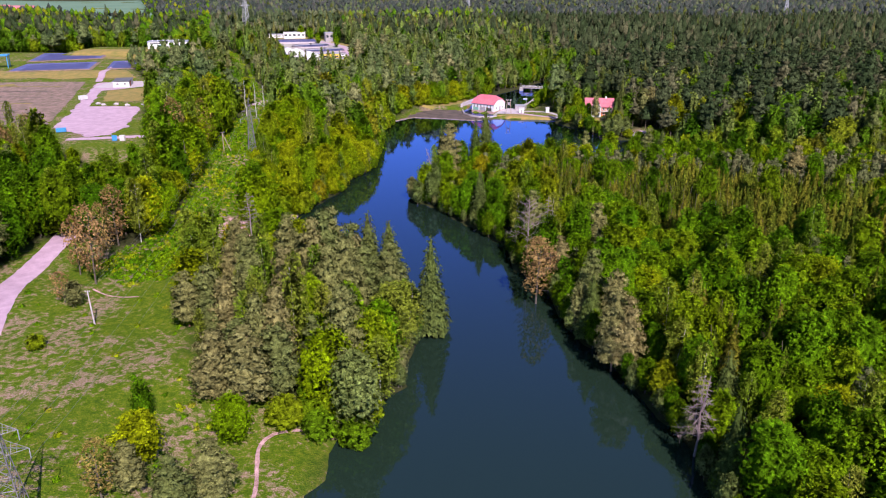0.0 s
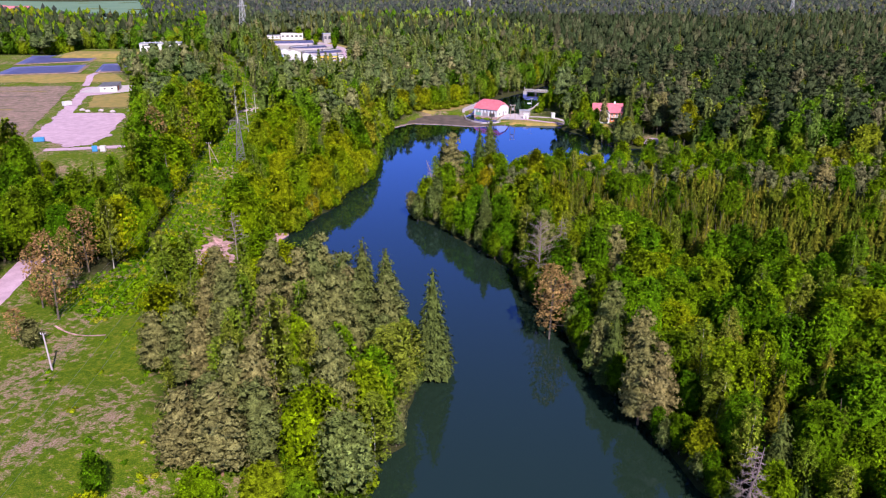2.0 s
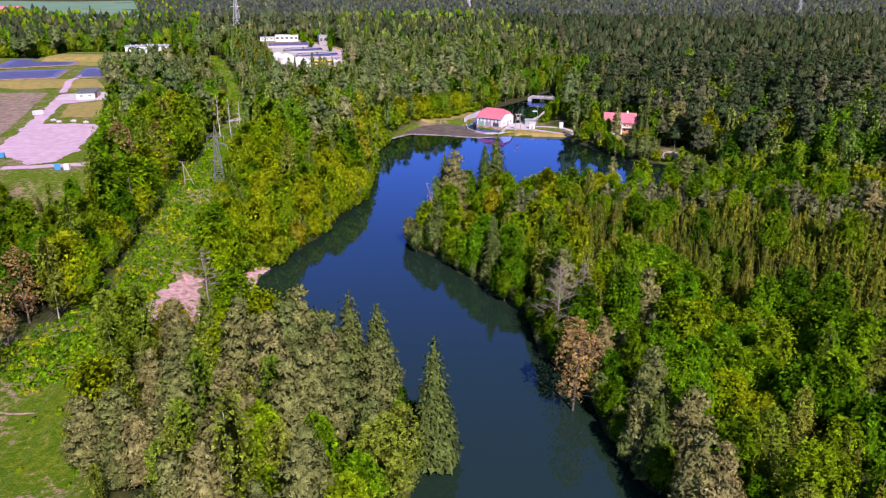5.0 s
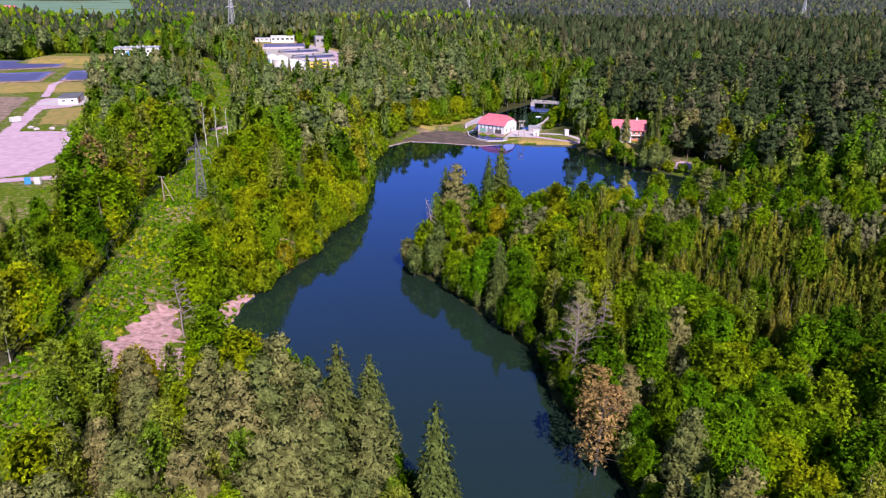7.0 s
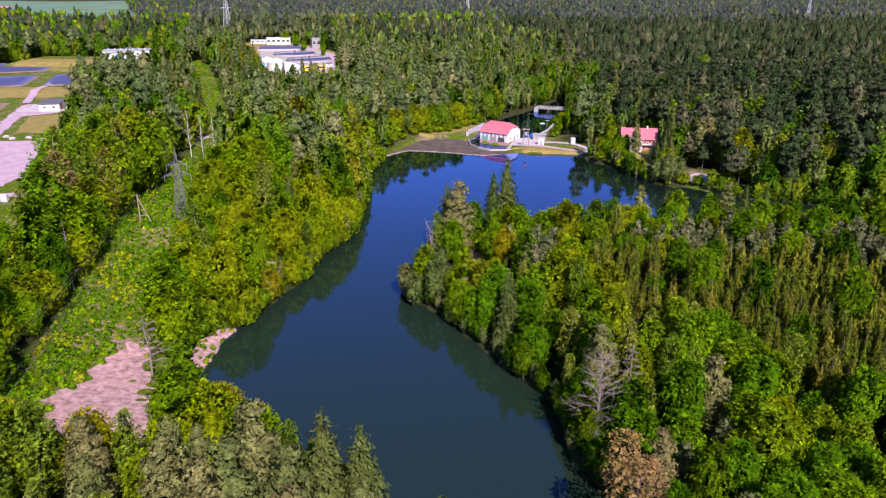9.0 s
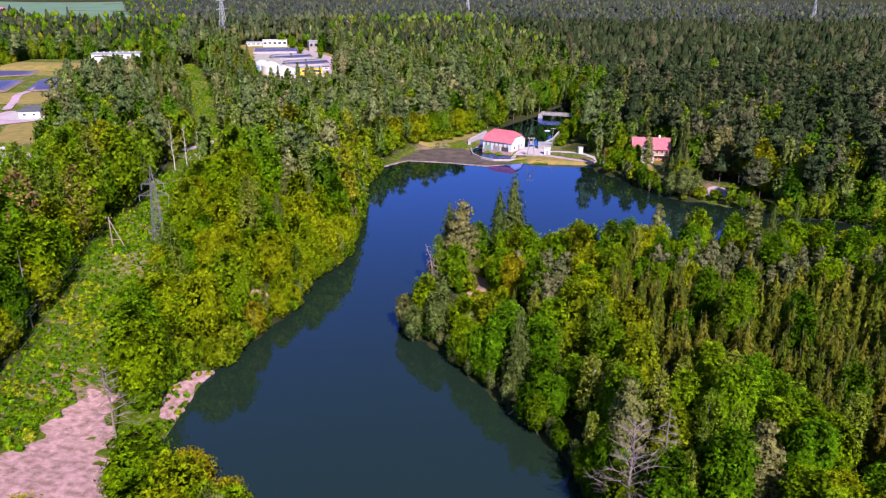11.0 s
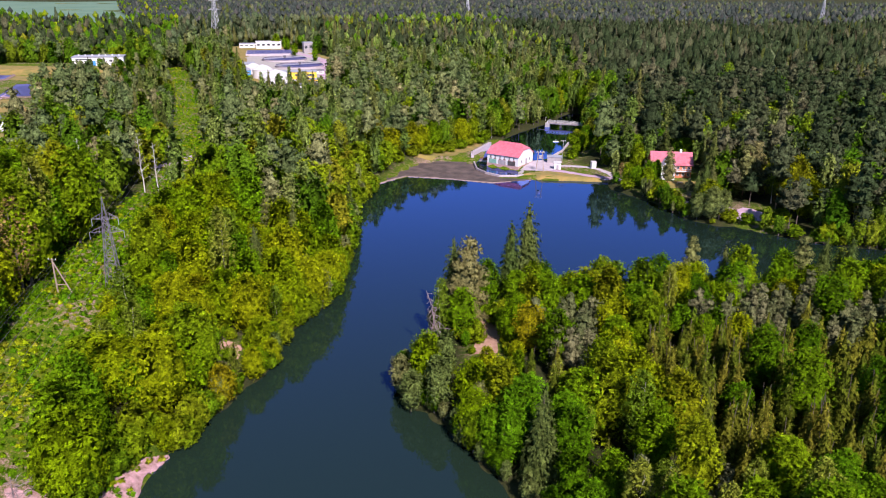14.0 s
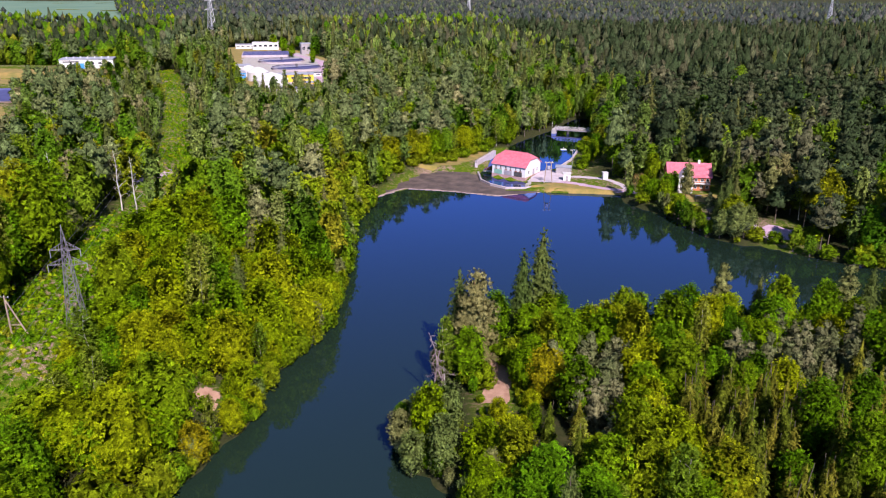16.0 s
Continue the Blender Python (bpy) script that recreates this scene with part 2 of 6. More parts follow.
BASIN = np.array([(12.6, 446), (13.3, 437.5), (16.6, 430.6), (21.6, 425.6), (28.2, 425.6), (30.6, 427), (30, 434.5), (29.2, 435.4), (17, 443.7), (18, 447), (25.5, 460), (29, 470), (31, 480), (24, 484), (20, 477)], float)
MUD = np.array([(-28, 408), (-25, 420), (-20, 433), (-12, 449), (3, 452), (11, 452), (12, 447), (12.6, 437), (16, 430), (21.3, 424.7), (29, 424.5), (35, 423), (36, 417), (17, 412), (1, 418), (-17, 422)], float)
LEVELS = [(7.0, np.array([(-228, 955), (-196, 985), (-160, 950), (-92, 820), (-80, 706), (-78, 606), (-112, 592), (-164, 715), (-194, 839)], float)),
          (15.0, np.array([(-118, 283), (-133, 280), (-190, 290), (-420, 295), (-420, 470), (-180, 470), (-150, 400), (-134, 330)], float)),
          (17.0, np.array([(-420, 490), (-420, 640), (-330, 640), (-262, 600), (-205, 560), (-205, 500)], float)),
          (20.0, np.array([(-300, 622), (-205, 618), (-205, 655), (-300, 660)], float)),
          (3.0, np.array([(76, 408), (98, 408), (98, 430), (76, 430)], float)),
          (1.3, np.array([(13, 440), (32, 425), (70, 414), (66, 436), (52, 445), (38, 449), (28, 456)], float))]


def outside(poly, x, y):
    """Distance to the outline of a polygon, negative inside."""
    d = np.full(x.shape, 1e9)
    inside = np.zeros(x.shape, bool)
    for (ax, ay), (bx, by) in zip(poly, np.roll(poly, -1, 0)):
        ex, ey = bx - ax, by - ay
        k = np.clip(((x - ax) * ex + (y - ay) * ey) / (ex * ex + ey * ey + 1e-9), 0, 1)
        d = np.minimum(d, np.hypot(x - ax - k * ex, y - ay - k * ey))
        cross = (ay > y) != (by > y)
        inside ^= cross & (x < (bx - ax) * (y - ay) / (by - ay + 1e-12) + ax)
    return np.where(inside, -d, d)


def step(a, b, v):
    k = np.clip((v - a) / (b - a), 0, 1)
    return k * k * (3 - 2 * k)


def shore(x, y):
    return np.minimum(np.minimum(outside(LAKE, x, y), outside(CHANNEL, x, y)), outside(BASIN, x, y))


def ground_z(x, y):
    x, y = np.asarray(x, float), np.asarray(y, float)
    d = shore(x, y)
    left = step(10, -30, x + np.clip(y - 430, 0, 80) * 0.4)
    low = np.maximum(step(400, 470, y) * step(-190, -120, x), step(640, 800, y))      # the land falls off north of the dam
    rise = step(225, 272, y)
    bumps = 0.25 * np.sin(x * 0.21 + 1.3 * np.sin(y * 0.13)) + 0.25 * np.sin(y * 0.17 + np.sin(x * 0.11))
    far = 2.5 * np.sin(x * 0.0041 + 0.8) * np.sin(y * 0.0037 + 0.4) + 1.5 * np.sin(x * 0.009 + y * 0.006)
    land = 0.5 + 0.7 * step(0, 3, d) + left * ((6.3 * step(3, 38, d) + 6.3 * rise * step(8, 46, d)) * (1 - 0.6 * low) + (7.5 - 6.0 * rise) * step(60, 150, d) * (1 - low)) + (1 - left) * (1.5 * step(4, 30, d) + 5 * step(70, 320, d))
    land = land + bumps * step(2, 14, d) + far * step(150, 500, d) * step(450, 800, y)
    for level, poly in LEVELS:
        k = step(14, 0, outside(poly, x, y)) * step(0, 1.2, d)
        land = land * (1 - k) + (level + 0.1 * bumps) * k
    k = step(2.5, -0.5, outside(MUD, x, y))
    land = land * (1 - k) + (0.08 + 0.02 * np.clip(d, 0, 20) + 0.12 * bumps) * k
    bed = -np.minimum(0.25 + 0.5 * -d, 3.0)
    return np.where(d > 0, land, bed)


def mesh_of(name, verts, faces, mat, smooth=False, tint=None, soft=None):
    """A mesh from arrays: faces all of one corner count."""
    verts, faces = np.asarray(verts, np.float32), np.asarray(faces, np.int32)
    me = bpy.data.meshes.new(name)
    n, c = faces.shape
    me.vertices.add(len(verts))
    me.vertices.foreach_set("co", verts.ravel())
    me.loops.add(n * c)
    me.loops.foreach_set("vertex_index", faces.ravel())
    me.polygons.add(n)
    me.polygons.foreach_set("loop_start", np.arange(0, n * c, c, dtype=np.int32))
    me.polygons.foreach_set("use_smooth", np.full(n, smooth or soft is not None))
    if tint is not None:
        me.attributes.new("tint", "FLOAT", "POINT").data.foreach_set("value", np.asarray(tint, np.float32))
    me.update(calc_edges=True)
    me.validate()
    if soft is not None:
        me.normals_split_custom_set_from_vertices(np.asarray(soft, np.float32))
    if mat:
        me.materials.append(mat)
    return me


def grid_faces(nx, ny):
    i = (np.arange(ny - 1)[:, None] * nx + np.arange(nx - 1)[None, :]).ravel()
    return np.stack([i, i + 1, i + 1 + nx, i + nx], 1)


# meadow, forest floor and dry grass on one sheet of ground
GROUND, nodes, links, bsdf = material("meadow_ground")
n1, n2, n3 = world_noise(nodes, links, 0.07, 4, 0.6), world_noise(nodes, links, 0.75, 6, 0.7), world_noise(nodes, links, 4.0, 3)
grass = ramp(nodes, [(0.38, (0.038, 0.088, 0.003)), (0.5, (0.085, 0.138, 0.006)), (0.62, (0.170, 0.178, 0.014))])
links.new(maths(nodes, links, "ADD", maths(nodes, links, "MULTIPLY", n2, 0.55), maths(nodes, links, "MULTIPLY", n3, 0.45)), grass.inputs[0])
dry = ramp(nodes, [(0.4, (0.16, 0.130, 0.05)), (0.6, (0.40, 0.25, 0.26))])
links.new(n3, dry.inputs[0])
where = ramp(nodes, [(0.535, (0, 0, 0)), (0.61, (0.85, 0.85, 0.85))])
links.new(maths(nodes, links, "ADD", maths(nodes, links, "MULTIPLY", n1, 0.42), maths(nodes, links, "MULTIPLY", n2, 0.63)), where.inputs[0])
wood = nodes.new("ShaderNodeAttribute")
wood.attribute_name = "wood"
meadow = mixed(nodes, links, where.outputs[0], grass.outputs[0], dry.outputs[0])
floor_col = ramp(nodes, [(0.35, (0.022, 0.032, 0.009)), (0.65, (0.050, 0.048, 0.020))])
links.new(n2, floor_col.inputs[0])
links.new(mixed(nodes, links, wood.outputs["Fac"], meadow, floor_col.outputs[0]), bsdf.inputs["Base Color"])
bsdf.inputs["Roughness"].default_value = 0.95
bsdf.inputs["Specular IOR Level"].default_value = 0.1
bp = nodes.new("ShaderNodeBump")
bp.inputs["Strength"].default_value, bp.inputs["Distance"].default_value = 0.8, 0.5
links.new(n3, bp.inputs["Height"])
links.new(bp.outputs[0], bsdf.inputs["Normal"])

# open ground without trees: the cut strip under the power line, meadow, yard
MEADOW = np.array([(-70, 20), (-24, 60), (-20, 104), (-16, 113), (-28, 116), (-49, 126), (-56, 150), (-64, 168), (-50, 186), (-48, 205), (-48, 236), (-54, 240), (-57, 222), (-62, 226), (-66, 240), (-70, 256), (-70, 280), (-73, 300), (-76, 320),
                   (-90, 320), (-89, 290), (-85, 256), (-79.5, 218), (-78.5, 188), (-86, 181), (-96, 190), (-108, 190), (-110, 160), (-118, 120), (-150, 60)], float)
YARD = np.array([(-28, 414), (-16, 425), (66, 417), (74, 400), (80, 398), (82, 404), (72, 425), (60, 440), (48, 446), (20, 456), (-2, 460), (-18, 442)], float)
LOTS = np.array([(-112, 284), (-107, 256), (-124, 254), (-137, 270), (-160, 276), (-190, 268), (-420, 272), (-420, 640), (-300, 640), (-246, 590), (-216, 520), (-178, 455), (-160, 418), (-146, 356), (-133, 330)], float)
HALL = np.array([(-300, 560), (-242, 570), (-233, 620), (-214, 638), (-212, 660), (-300, 670)], float)
FIELD = np.array([(-400, 1160), (-445, 1250), (-711, 1856), (-1060, 2700), (-3000, 2700), (-3000, 1500), (-935, 1480), (-780, 1400), (-560, 1200)], float)
WORKS = LEVELS[0][1]
RIDE = np.array([(-75, 318), (-91, 318), (-101, 396), (-122, 458), (-161, 580), (-203, 690), (-191, 690), (-149, 580), (-108.5, 458), (-87.5, 406), (-84.5, 390)], float)
BANKS = np.array([(8, 425), (36, 421), (58, 452), (70, 470), (77, 521), (60, 522), (46, 518), (30, 498), (10, 484), (-8, 456)], float)
FEET = np.array([(-300, 940), (-262, 940), (-258, 1060), (-310, 1060)], float)
TRACK = np.array([(-80, 116), (-91, 140), (-96.5, 160), (-99, 190), (-107, 190), (-106, 160), (-102, 140), (-95, 116)], float)
HOUSE = np.array([(80, 392), (98, 392), (100, 432), (78, 430)], float)
BEACH = np.array([(94, 362), (100, 354), (112, 366), (108, 376), (98, 379)], float)
CLEARING = np.array([(4, 291), (9.5, 288), (10.5, 274), (9, 265), (3, 265)], float)
BARE = np.array([(-52, 269), (-45, 268), (-44, 275), (-51, 276)], float)


def open_land(x, y):
    d = np.full(x.shape, 1e9)
    for poly in (MEADOW, TRACK, RIDE, BANKS, FEET, YARD, LOTS, HALL, FIELD, WORKS, HOUSE, BEACH, CLEARING, BARE):
        d = np.minimum(d, outside(poly, x, y))
    return d


gx = np.concatenate([np.arange(-3600, -420, 120), np.arange(-420, 240, 4.0), np.arange(240, 3600, 120)])
gy = np.concatenate([np.arange(-900, 40, 60), np.arange(40, 680, 3.6), np.arange(680, 4700, 60)])
X, Y = np.meshgrid(gx, gy)
Z = ground_z(X, Y)
me = mesh_of("ground", np.stack([X.ravel(), Y.ravel(), Z.ravel()], 1), grid_faces(len(gx), len(gy)), GROUND, True)
me.attributes.new("wood", "FLOAT", "POINT").data.foreach_set("value", (step(-2, 4, open_land(X, Y))).ravel().astype(np.float32))
tagged(new("ground", me), "rolling ground with spring meadow, dry grass and forest floor", "ground", kind="structure")

WATER, nodes, links, bsdf = material("lake_water")
bsdf.inputs["Base Color"].default_value = (0.012, 0.025, 0.017, 1)
bsdf.inputs["Roughness"].default_value, bsdf.inputs["Specular IOR Level"].default_value = 0.5, 0.0
bp = nodes.new("ShaderNodeBump")
bp.inputs["Strength"].default_value, bp.inputs["Distance"].default_value = 0.10, 0.05
links.new(world_noise(nodes, links, 0.8, 3), bp.inputs["Height"])
gloss = nodes.new("ShaderNodeBsdfGlossy")
gloss.inputs["Color"].default_value = (0.26, 0.37, 1.0, 1)
gloss.inputs["Roughness"].default_value = 0.03
fresnel = nodes.new("ShaderNodeFresnel")
fresnel.inputs["IOR"].default_value = 1.31
links.new(bp.outputs[0], gloss.inputs["Normal"])
links.new(bp.outputs[0], fresnel.inputs["Normal"])
film_mix = nodes.new("ShaderNodeMixShader")
strong = nodes.new("ShaderNodeMath")
strong.operation, strong.use_clamp = "MULTIPLY", True
strong.inputs[1].default_value = 3.0
links.new(fresnel.outputs[0], strong.inputs[0])
links.new(strong.outputs[0], film_mix.inputs[0])
links.new(bsdf.outputs[0], film_mix.inputs[1])
links.new(gloss.outputs[0], film_mix.inputs[2])
links.new(film_mix.outputs[0], nodes["Material Output"].inputs[0])
wx, wy = np.linspace(-60, 215, 12), np.linspace(-160, 720, 40)
A, B = np.meshgrid(wx, wy)
tagged(new("water", mesh_of("water", np.stack([A.ravel(), B.ravel(), A.ravel() * 0], 1), grid_faces(12, 40), WATER)), "calm dark blue-green lake water mirroring sky and trees", "water", kind="structure")


# ---- trees: shapes ----
def tri(quads):
    return np.concatenate([quads[:, [0, 1, 2]], quads[:, [0, 2, 3]]])


def joined(pieces):
    vs, fs, base = [], [], 0
    for v, f, *_ in pieces:
        vs.append(v), fs.append(f + base)
        base += len(v)
    return np.concatenate(vs), np.concatenate(fs)


def crowned(pieces):
    """Joined pieces with the crown's soft normals."""
    return (*joined(pieces), np.concatenate([p[2] for p in pieces]))


def radial(piece, c):
    d = piece[0] - np.asarray(c)
    return piece[0], piece[1], d / (np.linalg.norm(d, axis=1, keepdims=True) + 1e-9)


ICO = None


def blob(rng, c, r):
    """A lumpy twenty-sided core."""
    global ICO
    if ICO is None:
        bm = bmesh.new()
        bmesh.ops.create_icosphere(bm, subdivisions=1, radius=1)
        bm.verts.ensure_lookup_table()
        ICO = np.array([v.co[:] for v in bm.verts]), np.array([[v.index for v in f.verts] for f in bm.faces])
        bm.free()
    v = ICO[0] * rng.uniform(0.8, 1.15, (len(ICO[0]), 1)) * np.asarray(r) + np.asarray(c)
    return v, ICO[1]


OCTA = np.array([(1, 0, 0), (0, 1, 0), (-1, 0, 0), (0, -1, 0), (0, 0, 1), (0, 0, -1)], float), np.array([(0, 1, 4), (1, 2, 4), (2, 3, 4), (3, 0, 4), (1, 0, 5), (2, 1, 5), (3, 2, 5), (0, 3, 5)])


def lump(rng, c, r):
    """An eight-sided core under the leaves."""
    a = rng.uniform(0, 1.5)
    t = np.array([[math.cos(a), -math.sin(a), 0], [math.sin(a), math.cos(a), 0], [0, 0, 1]])
    return (OCTA[0] @ t) * rng.uniform(0.85, 1.2, (6, 1)) * np.asarray(r) + np.asarray(c), OCTA[1]


def tube(points, radii, sides=6):
    """A bent, tapering stem."""
    pts = np.asarray(points, float)
    vs = []
    for i, p in enumerate(pts):
        d = pts[min(i + 1, len(pts) - 1)] - pts[max(i - 1, 0)]
        d = d / (np.linalg.norm(d) + 1e-9)
        a = np.cross(d, (0.3, 0.9, 0.2))
        a /= np.linalg.norm(a) + 1e-9
        b = np.cross(d, a)
        for k in range(sides):
            w = 2 * math.pi * k / sides
            vs.append(p + radii[i] * (a * math.cos(w) + b * math.sin(w)))
    q = [[i * sides + k, i * sides + (k + 1) % sides, (i + 1) * sides + (k + 1) % sides, (i + 1) * sides + k] for i in range(len(pts) - 1) for k in range(sides)]
    return np.array(vs), tri(np.array(q))


def stem(rng, height, r, limbs, low, reach, up=0.6, lean=0.03, sides=6):
    w = rng.normal(0, lean * height, 2)
    top = np.array([w[0], w[1], height])
    ks = np.linspace(0, 1, 5)
    bend = rng.normal(0, 0.012 * height, (5, 3)) * (ks * (1 - ks) * 4)[:, None]
    pts = ks[:, None] * top + bend
    pts[0, 2] = -0.5
    out = [tube(pts, r * (1 - 0.85 * ks) + 0.02, sides)]
    for _ in range(limbs):
        k = rng.uniform(low, 0.92)
        a = rng.uniform(0, 2 * math.pi)
        s = k * top
        L = reach * (1.1 - k * 0.7) * rng.uniform(0.7, 1.2)
        e = s + np.array([math.cos(a) * L, math.sin(a) * L, L * up * rng.uniform(0.5, 1.2)])
        mid = (s + e) / 2 + np.array([0, 0, 0.08 * L])
        out.append(tube([s, mid, e], [r * (1 - 0.8 * k) * 0.6, r * 0.25, 0.02], 4))
    return joined(out)


def sprays(rng, at, normal, size, long=1.35, along=None, soft=None):
    """Small three-cornered leaf sprays at the points given."""
    n = len(at)
    normal = normal / (np.linalg.norm(normal, axis=1, keepdims=True) + 1e-9)
    t = rng.normal(size=(n, 3)) if along is None else along
    u = t - (t * normal).sum(1, keepdims=True) * normal
    u /= np.linalg.norm(u, axis=1, keepdims=True) + 1e-9
    v = np.cross(normal, u)
    s = (size * rng.uniform(0.65, 1.35, n))[:, None]
    k = rng.uniform(0.7, 1.3, (n, 3, 1))
    p = np.stack([at + u * s * long * k[:, 0] - normal * s * 0.3, at - u * s * 0.65 + v * s * k[:, 1], at - u * s * 0.65 - v * s * k[:, 2]], 1)
    if soft is None:
        soft = normal
    q = soft / (np.linalg.norm(soft, axis=1, keepdims=True) + 1e-9) * 0.75 + normal * 0.35
    return p.reshape(-1, 3), np.arange(3 * n).reshape(n, 3), np.repeat(q / (np.linalg.norm(q, axis=1, keepdims=True) + 1e-9), 3, 0)


def crown_broad(rng, R, low, high, lobes, n, size, relief=0.42, core=0.84, droop=0.0, full=1.75):
    """A rounded crown with many shallow boughs standing out of it, clad in leaf sprays."""
    mid, half = (low + high) / 2, (high - low) / 2
    la = np.arange(lobes) * 2.4 + rng.uniform(-0.4, 0.4, lobes)
    lz = np.linspace(-0.85, 0.95, lobes) + rng.uniform(-0.08, 0.08, lobes)
    amp, wide = rng.uniform(0.5, 1.0, lobes), rng.uniform(0.8, 1.25, lobes) * 2.1 / math.sqrt(lobes)
    lean = rng.normal(0, 0.10 * R, 2)

    def surface(a, z, inset=1.0):
        body = np.sqrt(np.maximum(0.02, 1 - np.abs(z) ** full)) * np.where(z < 0, 1.0 + 0.05 * z, 1.0)
        da = np.abs((a[:, None] - la + math.pi) % (2 * math.pi) - math.pi) * np.maximum(0.35, body)[:, None]
        dz = (z[:, None] - lz) * min(half / R, 2.2)
        out = amp * np.maximum(0, 1 - (da ** 2 + dz ** 2) / wide ** 2) ** 0.7
        best = out.argmax(1)
        r = body * (1 - relief + relief * 1.15 * out.max(1)) * inset
        p = np.column_stack([r * R * np.cos(a) + lean[0] * (z + 1) / 2, r * R * np.sin(a) + lean[1] * (z + 1) / 2, mid + z * half * (0.93 + 0.07 * out.max(1)) * (1 if inset == 1.0 else 0.95)])
        c = np.column_stack([0.6 * np.cos(la[best]) * R, 0.6 * np.sin(la[best]) * R, mid + lz[best] * half * 0.8]) * np.array([1, 1, 1])
        return p, p - c

    a, z = rng.uniform(-math.pi, math.pi, n), 1 - 1.92 * rng.random(n) ** 1.15
    p, nor = surface(a, z)
    nor /= np.linalg.norm(nor, axis=1, keepdims=True) + 1e-9
    away = (p - np.array([0, 0, mid - half * 0.25])) / np.array([R, R, half])
    away /= np.linalg.norm(away, axis=1, keepdims=True) + 1e-9
    p = p + away * rng.normal(0, 0.085 * R, (n, 1))
    flat = away * np.array([1, 1, 0])
    face = 0.7 * nor + 0.5 * away + rng.normal(0, 0.55, (n, 3)) + np.array([0, 0, 0.22 - droop])
    out = [sprays(rng, p, face, np.full(n, size), 1.05, flat + rng.normal(0, 0.5, (n, 3)) - np.array([0, 0, 0.25]), 0.55 * nor + 0.6 * away + np.array([0, 0, 0.12]))]
    if core:
        nx, ny = (14, 8) if n > 500 else (9, 6)
        ga, gz = np.meshgrid(np.linspace(-math.pi, math.pi, nx, endpoint=False), np.linspace(-0.97, 0.97, ny))
        v, nn = surface(ga.ravel(), gz.ravel(), core)
        i = np.arange(nx * (ny - 1))
        j = (i // nx) * nx + (i + 1) % nx
        f = tri(np.stack([i, j, j + nx, i + nx], 1))
        out.append((v, f, nn / (np.linalg.norm(nn, axis=1, keepdims=True) + 1e-9)))
    return crowned(out)


def crown_cone(rng, R, low, high, tiers, n, size, power=0.9, step_in=0.38, core=0.74):
    """A close-clad conical crown in tiers of boughs that hang a little at their ends."""
    def surface(a, k, inset=1.0):
        w = (k * tiers + 0.35 * np.sin(a * 3 + k * 9) + 0.25 * np.sin(a * 7 + 2.0)) % 1.0
        r = R * (1 - k) ** power * (1 - step_in * w) * inset * (1 + 0.12 * np.sin(a * 2 + tiers))
        return np.column_stack([r * np.cos(a), r * np.sin(a), low + (high - low) * k * np.where(inset < 1, 0.96, 1.0)])

    a, k = rng.uniform(-math.pi, math.pi, n), 1 - np.sqrt(rng.random(n))
    p = surface(a, k)
    d = np.column_stack([np.cos(a), np.sin(a), np.zeros(n)])
    p = p + d * rng.normal(0.02 * R, 0.07 * R, (n, 1))
    out = [sprays(rng, p, 0.8 * d + np.array([0, 0, 0.8]) + rng.normal(0, 0.4, (n, 3)), size * (0.6 + 0.5 * (1 - k)), 1.6, d - np.array([0, 0, 0.35]) + rng.normal(0, 0.35, (n, 3)), d + np.array([0, 0, 0.5]))]
    nx, ny = 9, 7
    ga, gk = np.meshgrid(np.linspace(-math.pi, math.pi, nx, endpoint=False), np.linspace(0, 0.98, ny))
    v = surface(ga.ravel(), gk.ravel(), core)
    i = np.arange(nx * (ny - 1))
    j = (i // nx) * nx + (i + 1) % nx
    out.append((v, tri(np.stack([i, j, j + nx, i + nx], 1)), np.column_stack([np.cos(ga.ravel()), np.sin(ga.ravel()), np.full(nx * ny, 0.45)])))
    return crowned(out)


